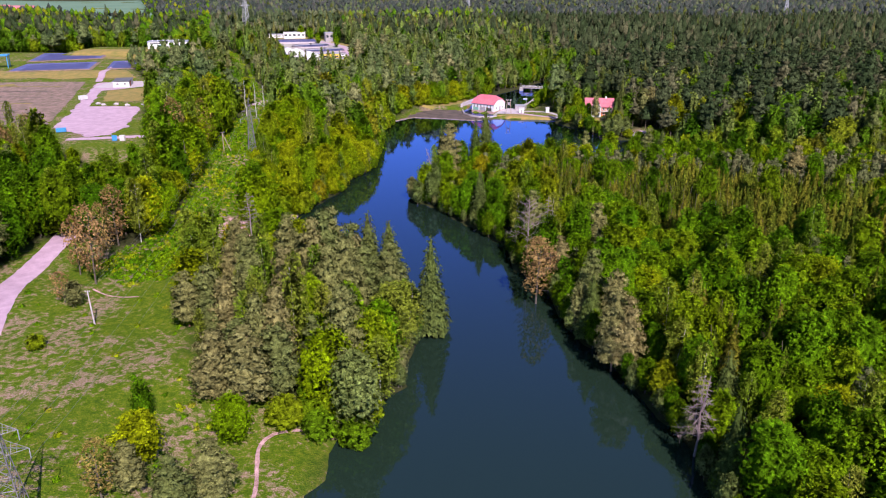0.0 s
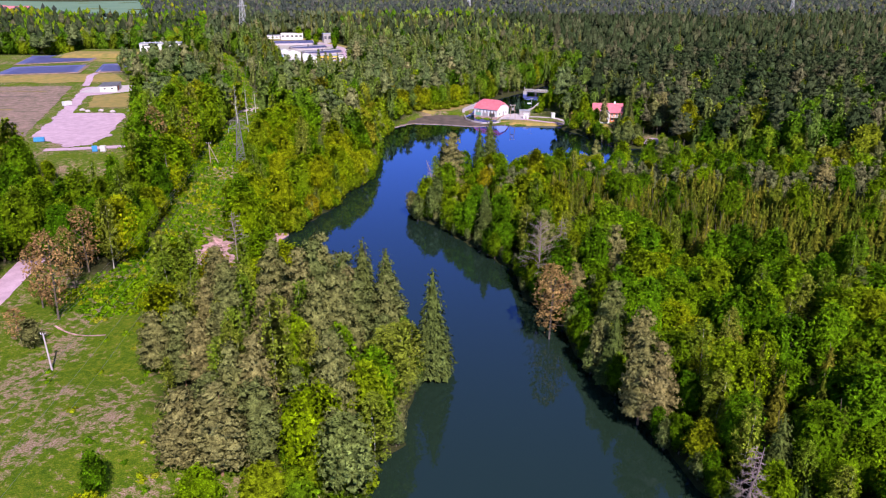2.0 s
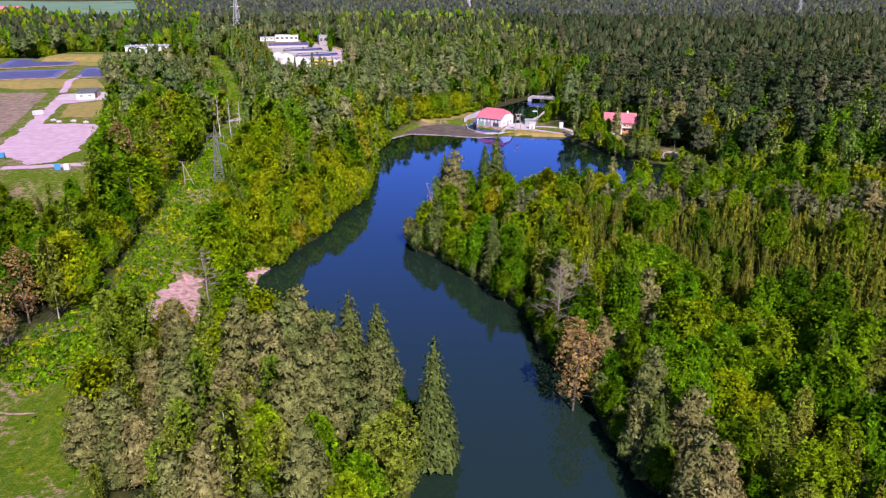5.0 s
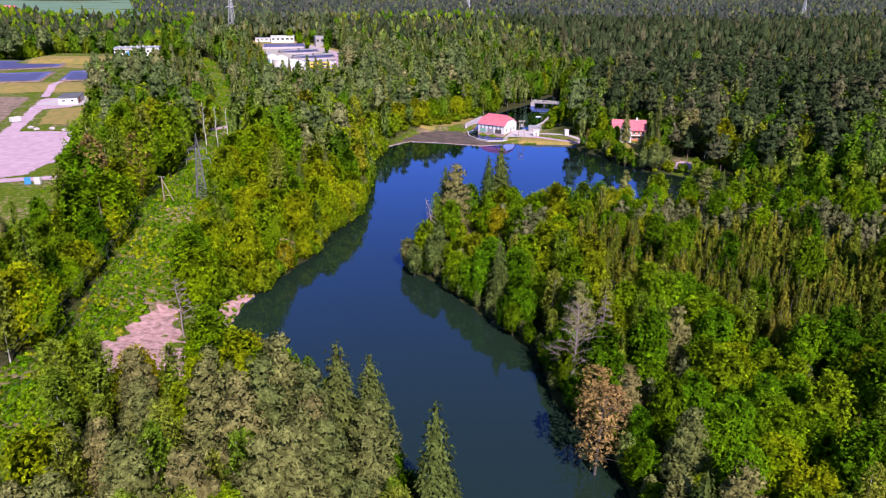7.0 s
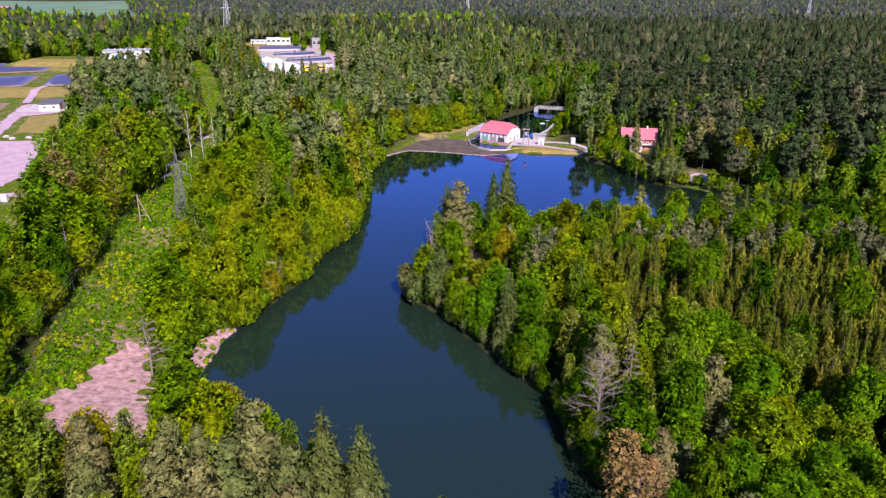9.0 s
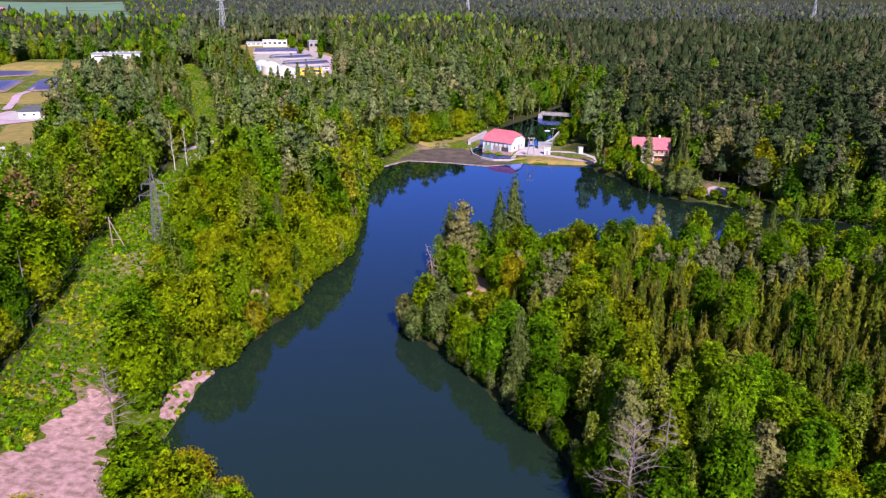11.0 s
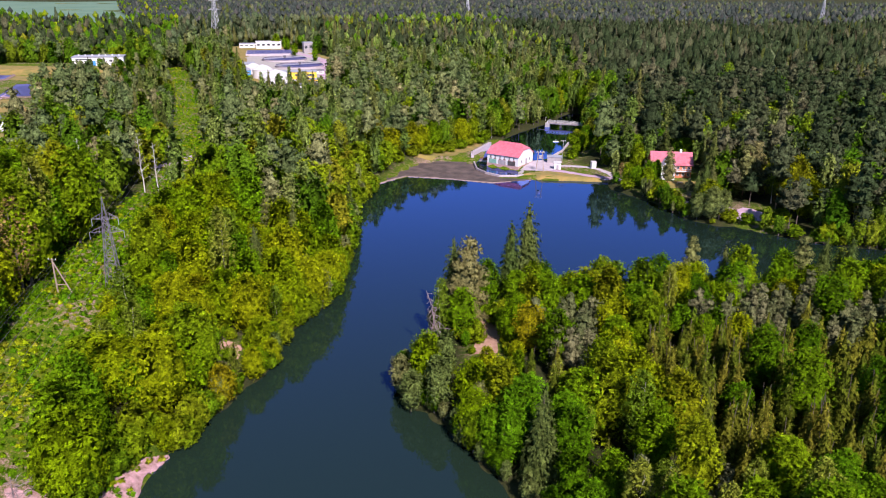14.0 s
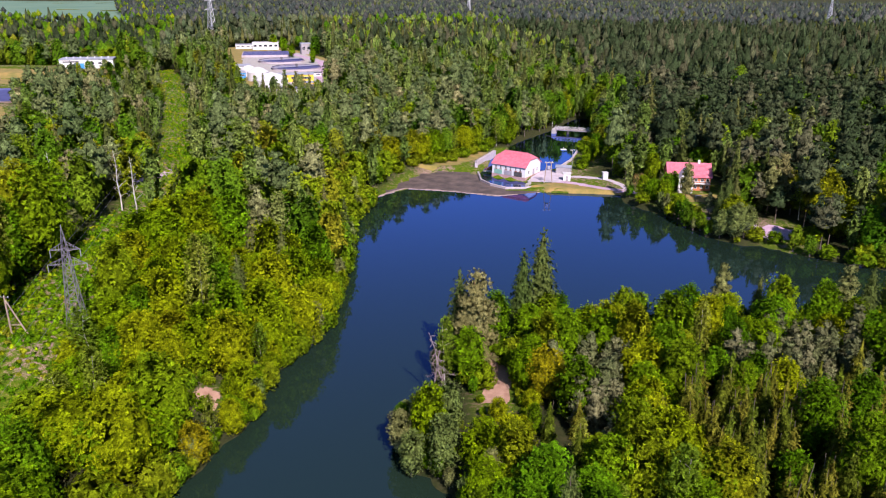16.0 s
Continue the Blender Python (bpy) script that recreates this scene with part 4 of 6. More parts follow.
def choose(x, y):
    """Which kind grows where."""
    n = len(x)
    u = rng.random(n)
    patch, patch2 = 0.6 * value_noise(x, y, 26, 3) + 0.4 * rng.random(n), value_noise(x, y, 60, 4)
    d = shore(x, y)
    kind = np.full(n, "pine", dtype=object)
    right = (x > -16) & (y < 305)
    leftbank = (x < -16) & (y < 445)
    copse = outside(COPSE, x, y) < 0
    near_r = np.where(patch > 0.70, "birch", np.where(patch > 0.40, "broad", np.where(patch > 0.27, "bright", "young")))
    kind[right] = near_r[right]
    m = right & (u > 0.92)
    kind[m] = "deep"
    m = right & (u < 0.06)
    kind[m] = "birch"
    m = right & (u > 0.12) & (u < 0.18)
    kind[m] = "ypine"
    m = right & (u > 0.18) & (u < 0.26)
    kind[m] = "young"
    m = right & (u > 0.985) & (y < 260)
    kind[m] = "pine"
    m = right & (outside(SPRUCES, x, y) < 0) & (u < 0.94)
    kind[m] = "young"
    m = right & ((outside(GREYS, x, y) < 0) | (outside(TIPS, x, y) < 0)) & (u < 0.84)
    kind[m] = "ypine"
    m = right & (y > 284) & (u < 0.75)
    kind[m] = np.where(patch[m] > 0.5, "broad", "bright")
    m = right & (d < 9) & (u < 0.6) & (y < 270)
    kind[m] = np.where(u[m] < 0.09, "spruce", np.where(u[m] < 0.24, "pine", np.where(u[m] < 0.32, "grey", np.where(u[m] < 0.5, "deep", "broad"))))
    kind[leftbank] = np.where(patch[leftbank] > 0.36, "bright", "broad")
    m = leftbank & (u < 0.13)
    kind[m] = "birch"
    m = leftbank & (x < -86)
    kind[m] = np.where(u[m] < 0.62, "deep", np.where(u[m] < 0.76, "broad", np.where(u[m] < 0.86, "birch", np.where(u[m] < 0.94, "pine", "brown"))))
    m = leftbank & (x < -86) & (y > 235) & (kind == "deep")
    kind[m] = np.where(patch[m] > 0.5, "broad", "bright")
    m = leftbank & (y > 330) & (u > 0.75)
    kind[m] = "pine"
    m = leftbank & (y > 330) & (u > 0.94)
    kind[m] = "spruce"
    kind[copse] = np.where(u[copse] < 0.50, "pine", np.where(u[copse] < 0.55, "spruce", np.where(u[copse] < 0.84, "birch", "broad")))
    far = ~(right | leftbank)
    close = np.where((y < 1300) & (x < np.where(y > 455, 105, 66)) & (x > -0.3 * y), 0.36, np.where((y < 480) & (x < 240), 0.2, -0.12))      # lighter mixed woods round the dam
    north = np.where(u < 0.62 - close + 0.5 * (patch2 - 0.5), "pine", np.where(u < 0.69 - 0.8 * close, "spruce", np.where(u < 0.72, "birch", np.where(u < 0.93, "broad", "bright"))))
    kind[far] = north[far]
    m = far & (x < -0.30 * y) & (y > 600) & (y < 1250) & (u > 0.2)      # leafy wood beyond the ponds
    kind[m] = np.where(patch[m] > 0.45, "broad", "bright")
    m = far & (d < 14) & (u > 0.3)
    kind[m] = np.where(patch[m] > 0.5, "broad", "birch")
    return kind


GAP = {"young": 0.62}
px, py, pk = [], [], []
for x0, x1, y0, y1, gap in ((-330, 260, 60, 310, 5.6), (-430, 430, 310, 700, 6.1), (-1000, 1000, 700, 1150, 7.4), (-1600, 1600, 1150, 2200, 8.4)):
    x, y = scatter(x0, x1, y0, y1, gap)
    keep = (np.abs(x) < 0.62 * y + 22) & (shore(x, y) > 1.2) & (open_land(x, y) > 1.0) & ~((x > -14) & (x < 64) & (y > 408) & (y < 462))
    x, y = x[keep], y[keep]
    px.append(x), py.append(y), pk.append(choose(x, y))
px, py, pk = np.concatenate(px), np.concatenate(py), np.concatenate(pk)
# the young plantation stands closer
x, y = scatter(30, 155, 165, 274, 3.2)
m = (outside(SPRUCES, x, y) < 0) & (rng.random(len(x)) < 0.8)
px, py, pk = np.concatenate([px, x[m]]), np.concatenate([py, y[m]]), np.concatenate([pk, np.full(m.sum(), "young", dtype=object)])
# young pines stand closer too
x, y = scatter(10, 190, 236, 298, 3.6)
m = ((outside(GREYS, x, y) < 0) | (outside(TIPS, x, y) < 0)) & (shore(x, y) > 3) & (rng.random(len(x)) < 0.75)
px, py, pk = np.concatenate([px, x[m]]), np.concatenate([py, y[m]]), np.concatenate([pk, np.full(m.sum(), "ypine", dtype=object)])
# growth hanging over the banks
bx, by, bk = [], [], []
for a, b in zip(LAKE[:-1], LAKE[1:]):
    L = np.hypot(*(b - a))
    n = np.array([-(b - a)[1], (b - a)[0]]) / L
    for k in range(int(L / 1.7)):
        p = a + (b - a) * (k + rng.random()) * 1.7 / L
        if shore(np.array([p[0] + n[0]]), np.array([p[1] + n[1]]))[0] < 0:
            n = -n
        p = p + n * rng.uniform(-0.2, 1.8)
        wild = p[1] > 85 and ((p[0] > -15 and p[1] < 306) or (p[0] < 0 and (118 < p[1] < 184 or 238 < p[1] < 412)) or (p[0] > 112) or (p[0] > 64 and p[1] < 412 and not 89 < p[0] < 99))
        if wild and not (108 < p[1] < 124 and p[0] < 0):
            u = rng.random()
            if (p[0] > -15 and p[1] < 300 and u < 0.25) or (64 < p[0] < 112 and p[1] > 340 and u < 0.5):
                continue
            bx.append(p[0]), by.append(p[1]), bk.append(("deep" if u < 0.7 else "grey") if p[0] > -15 and p[1] < 300 else "bush" if u < 0.6 else ("bright" if p[0] < -15 else "broad") if u < 0.85 else "grey")
px, py, pk = np.concatenate([px, bx]), np.concatenate([py, by]), np.concatenate([pk, np.array(bk, dtype=object)])
bank = np.arange(len(px)) >= len(px) - len(bx)
# trees close on the channel above the dam
cx, cy, ck = [], [], []
for a, b, lo in ((CHANNEL[2], CHANNEL[3], 1.5), (CHANNEL[3], CHANNEL[4], 1.0), (CHANNEL[4], CHANNEL[5], 1.0), (CHANNEL[5], CHANNEL[6], 1.0), (CHANNEL[7], CHANNEL[8], 1.0), (CHANNEL[8], CHANNEL[9], 1.0), (CHANNEL[9], CHANNEL[10], 1.5), (CHANNEL[10], CHANNEL[11], 4.0)):
    L = np.hypot(*(b - a))
    n = np.array([-(b - a)[1], (b - a)[0]]) / L
    for k in range(int(L / 2.2)):
        p = a + (b - a) * (k + rng.random()) * 2.2 / L + n * rng.uniform(lo, lo + 7)
        if abs(p[1] - 530) > 7:
            u = rng.random()
            cx.append(p[0]), cy.append(p[1]), ck.append("bush" if u < 0.25 else "birch" if u < 0.6 else "broad")
px, py, pk = np.concatenate([px, cx]), np.concatenate([py, cy]), np.concatenate([pk, np.array(ck, dtype=object)])
bank = np.concatenate([bank, np.zeros(len(cx), bool)])
# bushes along the wood's edge
x, y = scatter(-150, 60, 100, 340, 2.8)
e = open_land(x, y)
m = (x > -79) & (e > -0.5) & (e < 2.6) & (shore(x, y) > 2) & (outside(COPSE, x, y) > 1) & ~((x > -62) & (y > 184) & (y < 218))
px, py, pk = np.concatenate([px, x[m]]), np.concatenate([py, y[m]]), np.concatenate([pk, np.full(m.sum(), "bush", dtype=object)])
bank = np.concatenate([bank, np.full(m.sum(), True)])
clear = np.ones(len(px), bool)
for key, x, y, h, wide in MARKED:
    clear &= np.hypot(px - x, py - y) > (3.2 if key not in ("bush", "young") else 2.2)
clear |= bank
px, py, pk, bank = px[clear], py[clear], pk[clear], bank[clear]
size = rng.uniform(0.66, 1.2, len(px))
tall = rng.uniform(0.88, 1.12, len(px))
tall *= np.where(py > 310, rng.uniform(0.72, 1.18, len(px)), 1.0)
size *= np.where((px > -16) & (py < 305) & (pk != "young"), 0.86, 1.0)
tall *= np.where((px > -16) & (py < 305), 0.97, 1.0)
size *= np.where((shore(px, py) < 5), 0.85, 1.0)
size *= np.where(bank, np.where(pk == "bush", 1.35, 0.55), 1.0)
size *= np.where((px < -86) & (px >= -110) & (py > 230) & (py < 330), 1.2, 1.0)
size *= np.where((px < -98) & (px > -137) & (py > 212) & (py < 262), 0.5, 1.0)
size *= np.where((px < -110) & (py > 222) & (py < 300), 0.85, 1.0)                    # thin growth before the storage yard
size *= np.where((px < -20) & (px > -160) & (py > 500) & (py < 620), 0.68, 1.0)      # low growth before the works
size *= np.where((px < -20) & (px > -160) & (py > 420) & (py <= 500), 0.88, 1.0)
size *= np.where((px < -162) & (px > -250) & (py > 495) & (py < 646), 0.45, 1.0)      # low growth before the hall
size *= np.where((px < -104) & (px > -150) & (py > 284) & (py < 400), 0.75, 1.0)
size *= np.where((outside(COPSE, px, py) < 0) & (px < -30), np.where(px < -40, 0.66, 0.82), 1.0)
size *= np.where(np.hypot(px + 68, py - 272) < 13, 0.7, 1.0)
size *= np.where((px < -16) & (px > -72) & (py > 240) & (py < 330), 1.04, 1.0)
size *= np.where((px > -16) & (py > 262) & (py < 305), 0.95, 1.0)
size *= np.where((px > 76) & (px < 93) & (py > 342) & (py < 402), 0.5, 1.0)            # low growth before the house
size *= np.where((px > 0) & (px < 13) & (py > 252) & (py < 276), 0.42, 1.0)
size *= np.where((px > -9) & (px <= 0) & (py > 254) & (py < 275), 0.45, 1.0)
size *= np.where((px > -53) & (px < -41) & (py > 256) & (py < 277), 0.5, 1.0)          # low growth before the bare bank

# nearest of each kind are single trees, the rest woods
reach = np.hypot(px, np.maximum(0, py - 168) * 0.75 + np.maximum(0, 95 - py) * 2)
for key in KIND:
    sel = np.where(pk == key)[0]
    sel = sel[np.argsort(reach[sel])]
    single = [i for i in sel[:290] if py[i] < 330 and abs(px[i]) < 0.62 * py[i] + 25]
    for i in single:
        plant(key, px[i], py[i], size[i], tall[i], rng.uniform(0, 6.28))
    rest = np.setdiff1d(sel, single)
    name, text = NAMES[key]
    detailed = (py[rest] < 640) | ((py[rest] < 800) & (np.abs(px[rest] - 20) < 90)) | ((py[rest] < 900) & (px[rest] < -60) & (open_land(px[rest], py[rest]) < 30))
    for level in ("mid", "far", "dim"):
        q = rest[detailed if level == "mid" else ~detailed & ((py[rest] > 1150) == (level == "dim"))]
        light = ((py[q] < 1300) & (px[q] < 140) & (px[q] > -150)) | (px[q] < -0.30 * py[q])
        # woods take the leaf colours with painted haze by kind and distance
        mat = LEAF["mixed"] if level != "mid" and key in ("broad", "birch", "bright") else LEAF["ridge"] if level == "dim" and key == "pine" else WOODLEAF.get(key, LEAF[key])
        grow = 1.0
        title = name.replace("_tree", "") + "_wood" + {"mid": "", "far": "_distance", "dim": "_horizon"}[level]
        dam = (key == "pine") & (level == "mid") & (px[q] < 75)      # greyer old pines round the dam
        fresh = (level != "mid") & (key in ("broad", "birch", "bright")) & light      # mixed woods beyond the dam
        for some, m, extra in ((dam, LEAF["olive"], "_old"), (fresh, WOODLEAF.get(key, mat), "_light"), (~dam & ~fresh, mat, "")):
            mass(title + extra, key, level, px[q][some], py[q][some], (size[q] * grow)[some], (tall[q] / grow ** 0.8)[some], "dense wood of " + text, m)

# trunks showing under the woods along the water
near_water = np.where((py > 300) & (py < 640) & (shore(px, py) < 45) & (pk != "bush"))[0]
zs = ground_z(px[near_water], py[near_water])
v, f = joined([tube([(px[i], py[i], z - 0.3), (px[i], py[i], z + 5 * size[i])], [0.24, 0.12], 4) for i, z in zip(near_water, zs)])
tagged(new("wood_trunks", mesh_of("wood_trunks", v, f, BARK["dark"], True)), "dark trunks standing close together in the woods", "forest", kind="stuff")
# low scrub on the cut strip and the meadow
STRIPE = np.array([(-62, 168), (-66, 184), (-73, 190), (-70, 212), (-60, 224), (-66, 240), (-70, 256), (-71, 290), (-76, 325), (-96, 325), (-95, 290), (-92, 256), (-87, 218), (-85, 186), (-87, 172), (-74, 158)], float)
x, y = scatter(-125, -15, 70, 345, 1.35)
chance = np.where(outside(STRIPE, x, y) < 0, 0.95, 0.015 + 0.06 * (value_noise(x, y, 14, 9) > 0.62)) + 0.6 * ((x < -160 + y * 0.3) & (y > 300))
sandy = np.array([(-65, 230), (-70, 223), (-71, 212), (-73, 200), (-73.5, 190), (-60, 189), (-50, 190), (-50, 198), (-56, 207), (-59.5, 214), (-61.5, 223)], float)
m = (open_land(x, y) < np.where(x < -74, 2.5, 0.0)) & (outside(sandy, x, y) > np.where(rng.random(len(x)) < 0.25, -3.0, np.where(rng.random(len(x)) < 0.07, -30.0, 0.0))) & (outside(TRACK, x, y) > 0) & (rng.random(len(x)) < np.where((np.hypot(x + 50, y - 236) < 22) & (x > -60), 0.55, chance)) & (shore(x, y) > 0.3)
x, y = x[m], y[m]
rx, ry = scatter(-210, -84, 325, 700, 2.4)
m = outside(RIDE, rx, ry) < 0
x, y = np.concatenate([x, rx[m]]), np.concatenate([y, ry[m]])
vs, fs, ts, ns, base = [], [], [], [], 0
hue, growth = value_noise(x, y, 5.0, 31), value_noise(x, y, 8.0, 32)
for x0, y0, z0, h0, g0 in zip(x, y, ground_z(x, y), hue, growth):
    w = rng.uniform(0.3, 0.75) + 1.1 * g0 ** 2 * rng.random()
    n = int(14 + 16 * w)
    d = rng.normal(size=(n, 3))
    d[:, 2] = np.abs(d[:, 2])
    d /= np.linalg.norm(d, axis=1, keepdims=True)
    r3 = np.array([w, w, w * rng.uniform(0.6, 1.2)])
    at = np.array([x0, y0, z0])
    v, f, q = crowned([sprays(rng, d * r3 * rng.uniform(0.75, 1.15, (n, 1)) + at, d + rng.normal(0, 0.5, (n, 3)), np.full(n, 0.21), soft=d + np.array([0, 0, 0.4])), radial(lump(rng, at, r3 * 0.8), at - np.array([0, 0, 0.3]))])
    vs.append(v), fs.append(f + base), ns.append(q), ts.append(np.full(len(v), np.clip(0.25 + 0.9 * (h0 - 0.25) + 0.12 * rng.normal(), 0.02, 0.98)))
    base += len(v)
tagged(new("scrub", mesh_of("scrub", np.concatenate(vs), np.concatenate(fs), LEAF["scrub"], False, np.concatenate(ts), np.concatenate(ns))), "low yellow-green scrub on the cut strip", "scrub", kind="stuff")


# ---- laid surfaces ----
def part(name, mesh, parent, label="", m=None):
    ob = new(name, mesh)
    ob.parent = parent
    if m is not None:
        ob.matrix_basis = m
    if label:
        ob["label"] = label
    return ob


def thing(name, label, category, m=None, group=""):
    ob = new(name)
    ob.empty_display_size = 0.5
    if m is not None:
        ob.matrix_basis = m
    return tagged(ob, label, category, group)


def strip(name, line, width, mat, label, lift=0.08, category="road", wobble=0.12):
    """A road or path laid along a line on the ground."""
    line = np.array(line, float)
    pts = [line[0]]
    for a, b in zip(line[:-1], line[1:]):
        n = max(1, int(np.hypot(*(b - a)) / 1.5))
        pts += [a + (b - a) * k / n for k in range(1, n + 1)]
    pts = np.array(pts)
    for _ in range(3):
        pts[1:-1] = (pts[:-2] + 2 * pts[1:-1] + pts[2:]) / 4
    d = np.gradient(pts, axis=0)
    d /= np.linalg.norm(d, axis=1, keepdims=True) + 1e-9
    n = np.stack([-d[:, 1], d[:, 0]], 1)
    cols = np.linspace(-0.5, 0.5, 5)
    rows = []
    for c in cols:
        w = width * c * (1 + wobble * rng.normal(size=len(pts)) * (abs(c) == 0.5))
        rows.append(pts + n * w[:, None])
    P = np.stack(rows, 1).reshape(-1, 2)
    z = ground_z(P[:, 0], P[:, 1]) + lift
    return tagged(new(name, mesh_of(name, np.column_stack([P, z]), grid_faces(5, len(pts)), mat, True)), label, category, kind="structure")


def sheet(name, poly, mat, label, cell=1.0, lift=0.06, ragged=1.0, category="ground"):
    """An area of other ground with an uneven edge."""
    poly = np.array(poly, float)
    lo, hi = poly.min(0) - 2, poly.max(0) + 2
    gx, gy = np.arange(lo[0], hi[0], cell), np.arange(lo[1], hi[1], cell)
    X, Y = np.meshgrid(gx, gy)
    d = outside(poly, X, Y) + ragged * 2.0 * (value_noise(X, Y, 2.2, 21) - 0.5) + ragged * 2.5 * (value_noise(X, Y, 6.5, 22) - 0.5)
    # pull the rim's corners towards the outline
    f = grid_faces(len(gx), len(gy))
    dv = d.ravel()
    keep = (dv[f] < 0).sum(1) >= 2
    f = f[keep]
    gxx, gyy = np.gradient(d, cell, axis=1).ravel(), np.gradient(d, cell, axis=0).ravel()
    pull = np.where(dv > 0, np.minimum(dv, cell), 0) / (np.hypot(gxx, gyy) + 0.3)
    x, y = X.ravel() - gxx * pull, Y.ravel() - gyy * pull
    used = np.unique(f)
    back = np.zeros(len(x), int)
    back[used] = np.arange(len(used))
    z = ground_z(x[used], y[used]) + lift
    return tagged(new(name, mesh_of(name, np.column_stack([x[used], y[used], z]), back[f], mat, True)), label, category, kind="structure")


strip("road", [(-86, 118), (-95, 140), (-101, 160), (-104, 188), (-110, 216)], 6.0, ROAD, "pale gravel road along the wood edge", wobble=0.03)
strip("road_forest", [(-108, 374), (-97, 391), (-92, 404), (-82, 424)], 4.5, ROAD, "pale gravel road crossing the cut strip", 0.15)
strip("footpath", [(-29, 80), (-28.5, 93), (-30, 100), (-31, 104.5), (-29.5, 108), (-26, 109.3), (-21, 110.5)], 0.65, SAND, "trodden sandy footpath in the meadow", 0.05, "path")
strip("footpath_meadow", [(-81, 157), (-77, 154), (-73, 153), (-69, 153.5)], 0.5, SAND, "faint trodden path in the meadow", 0.05, "path")
strip("lane", [(39, 433), (47, 430), (58, 422), (66, 419), (70, 414), (74, 406), (79, 395), (83, 386), (90, 379), (97, 374)], 3.4, ROAD, "pale gravel lane along the far shore", 0.1)
sheet("sand_patch", [(-65, 228), (-69, 222), (-70, 212), (-71.5, 200), (-72, 190), (-60, 191), (-51.5, 192), (-51.5, 198), (-57, 206), (-60.5, 213), (-62.5, 222)], SAND, "patch of pale pink sand and flattened dry reed", 0.4, 0.06, 2.2)
sheet("sand_shore", [(-53.5, 217), (-50.5, 219), (-50, 226), (-48.5, 237), (-51, 238), (-55.5, 229), (-56, 225)], SAND, "narrow pale strip of dry reed at the shore", 0.5, 0.06, 1.7)
sheet("bare_bank", [(-51, 269), (-45.5, 268), (-44.5, 274), (-50, 275)], EARTH, "bare reddish earth on the bank", 0.8, 0.1, 0.8)
sheet("clearing", [(4, 293), (9, 290), (10, 280), (8, 268), (3, 270), (3, 284)], EARTH, "trodden reddish clearing among the pines", 0.7, 0.08, 0.7)
sheet("mud_flat", MUD, MUDMAT, "dark wet mud flat below the power house", 1.0, 0.05, 0.5)
sheet("mud_rim", [(-27, 410), (-17, 421.5), (1, 418), (17, 412.5), (35, 418), (35, 421), (17, 415.5), (1, 421.5), (-17, 425.5), (-26, 416)], MUDEDGE, "pale drying rim of the mud flat", 0.7, 0.1, 0.5)
sheet("grass_bank", [(31, 425), (37, 420), (64, 416), (70, 417), (64, 421), (50, 428), (40, 431)], LAWN, "grassy lake bank of dry yellow grass", 1.0, 0.08, 0.3)
sheet("yard", [(30, 432), (34, 441), (38, 449), (43, 450), (47, 440), (45, 432), (40, 430)], CONCRETE, "pale concrete yard beside the power house", 0.8, 0.12, 0.2)
strip("yard_path", [(45, 440), (54, 439), (62, 436), (66, 428), (67, 420)], 3.0, CONCRETE, "pale concrete path to the kiosk", 0.12)
sheet("embankment", [(-10, 449), (2, 455), (20, 483), (14, 484), (-2, 466), (-16, 448)], LAWN, "mown dry-grass embankment", 1.0, 0.08, 0.6)
sheet("beach", [(96, 371), (101, 376.5), (107, 371.5), (110, 368), (108, 364), (99, 364.5), (97, 363), (95.5, 366)], ROAD, "pale sandy beach and turning place by the lake", 0.8, 0.08, 0.6)
sheet("beach_small", [(110, 346), (117, 348), (113, 342)], EARTH, "small sandy landing on the shore", 0.8, 0.08, 0.4)
sheet("house_garden", [(80, 402), (96, 399), (97, 408), (80, 409)], LAWN, "sunny lawn before the brick house", 1.0, 0.08, 0.4)
sheet("gravel_yard", [(-167, 314), (-154, 305), (-144, 295), (-137, 301), (-137, 319), (-146, 352), (-152, 372), (-178, 373), (-195, 427), (-179, 444), (-188, 468), (-200, 468), (-213, 462), (-178, 352)], ROAD, "wide pale gravel storage yard", 1.5, 0.1, 0.7)
sheet("lawn", [(-178, 389), (-192, 427), (-172, 444), (-155, 402), (-160, 389)], LAWN, "mown lawn beside the shed", 1.5, 0.12, 0.6)
sheet("drying_bed", [(-420, 455), (-222, 466), (-186, 360), (-170, 314), (-182, 297), (-420, 300)], SLUDGE, "brown sludge drying beds with rows of tracks", 2.0, 0.1, 0.4)
for k in range(7):
    y = 318 + k * 21
    strip("bed_bund", [(-400, y + 6), (-290, y + 3), (-196 - k * 5, y)], 1.6 + 0.5 * (k % 2), LAWN if k % 3 == 0 else MUDMAT, "low bund between the drying beds", 0.16, "ground")
strip("bed_verge", [(-330, 385), (-258, 452)], 9, LAWN, "grass verge between the drying beds", 0.2, "ground")
strip("yard_road", [(-150, 291), (-140, 293), (-128, 296), (-114, 299)], 5, ROAD, "pale road at the storage yard", 0.1)
sheet("bund_grass", [(-420, 478), (-196, 482), (-216, 512), (-420, 500)], LAWN, "dry grass bund below the settling ponds", 2.0, 0.1, 0.4)
sheet("hall_grass", [(-300, 600), (-215, 575), (-208, 640), (-250, 634), (-300, 640)], LAWN, "dry yellow grass before the long hall", 2.0, 0.1, 0.5)
sheet("works_ground", LEVELS[0][1], LAWN, "mown ground of the treatment works", 2.0, 0.08, 0.3)
sheet("works_paving", [(-176, 925), (-140, 900), (-100, 815), (-92, 720), (-88, 628), (-108, 612), (-150, 720), (-182, 840)], OLDCONC, "weathered concrete paving between the tanks of the works", 2.0, 0.14, 0.5)
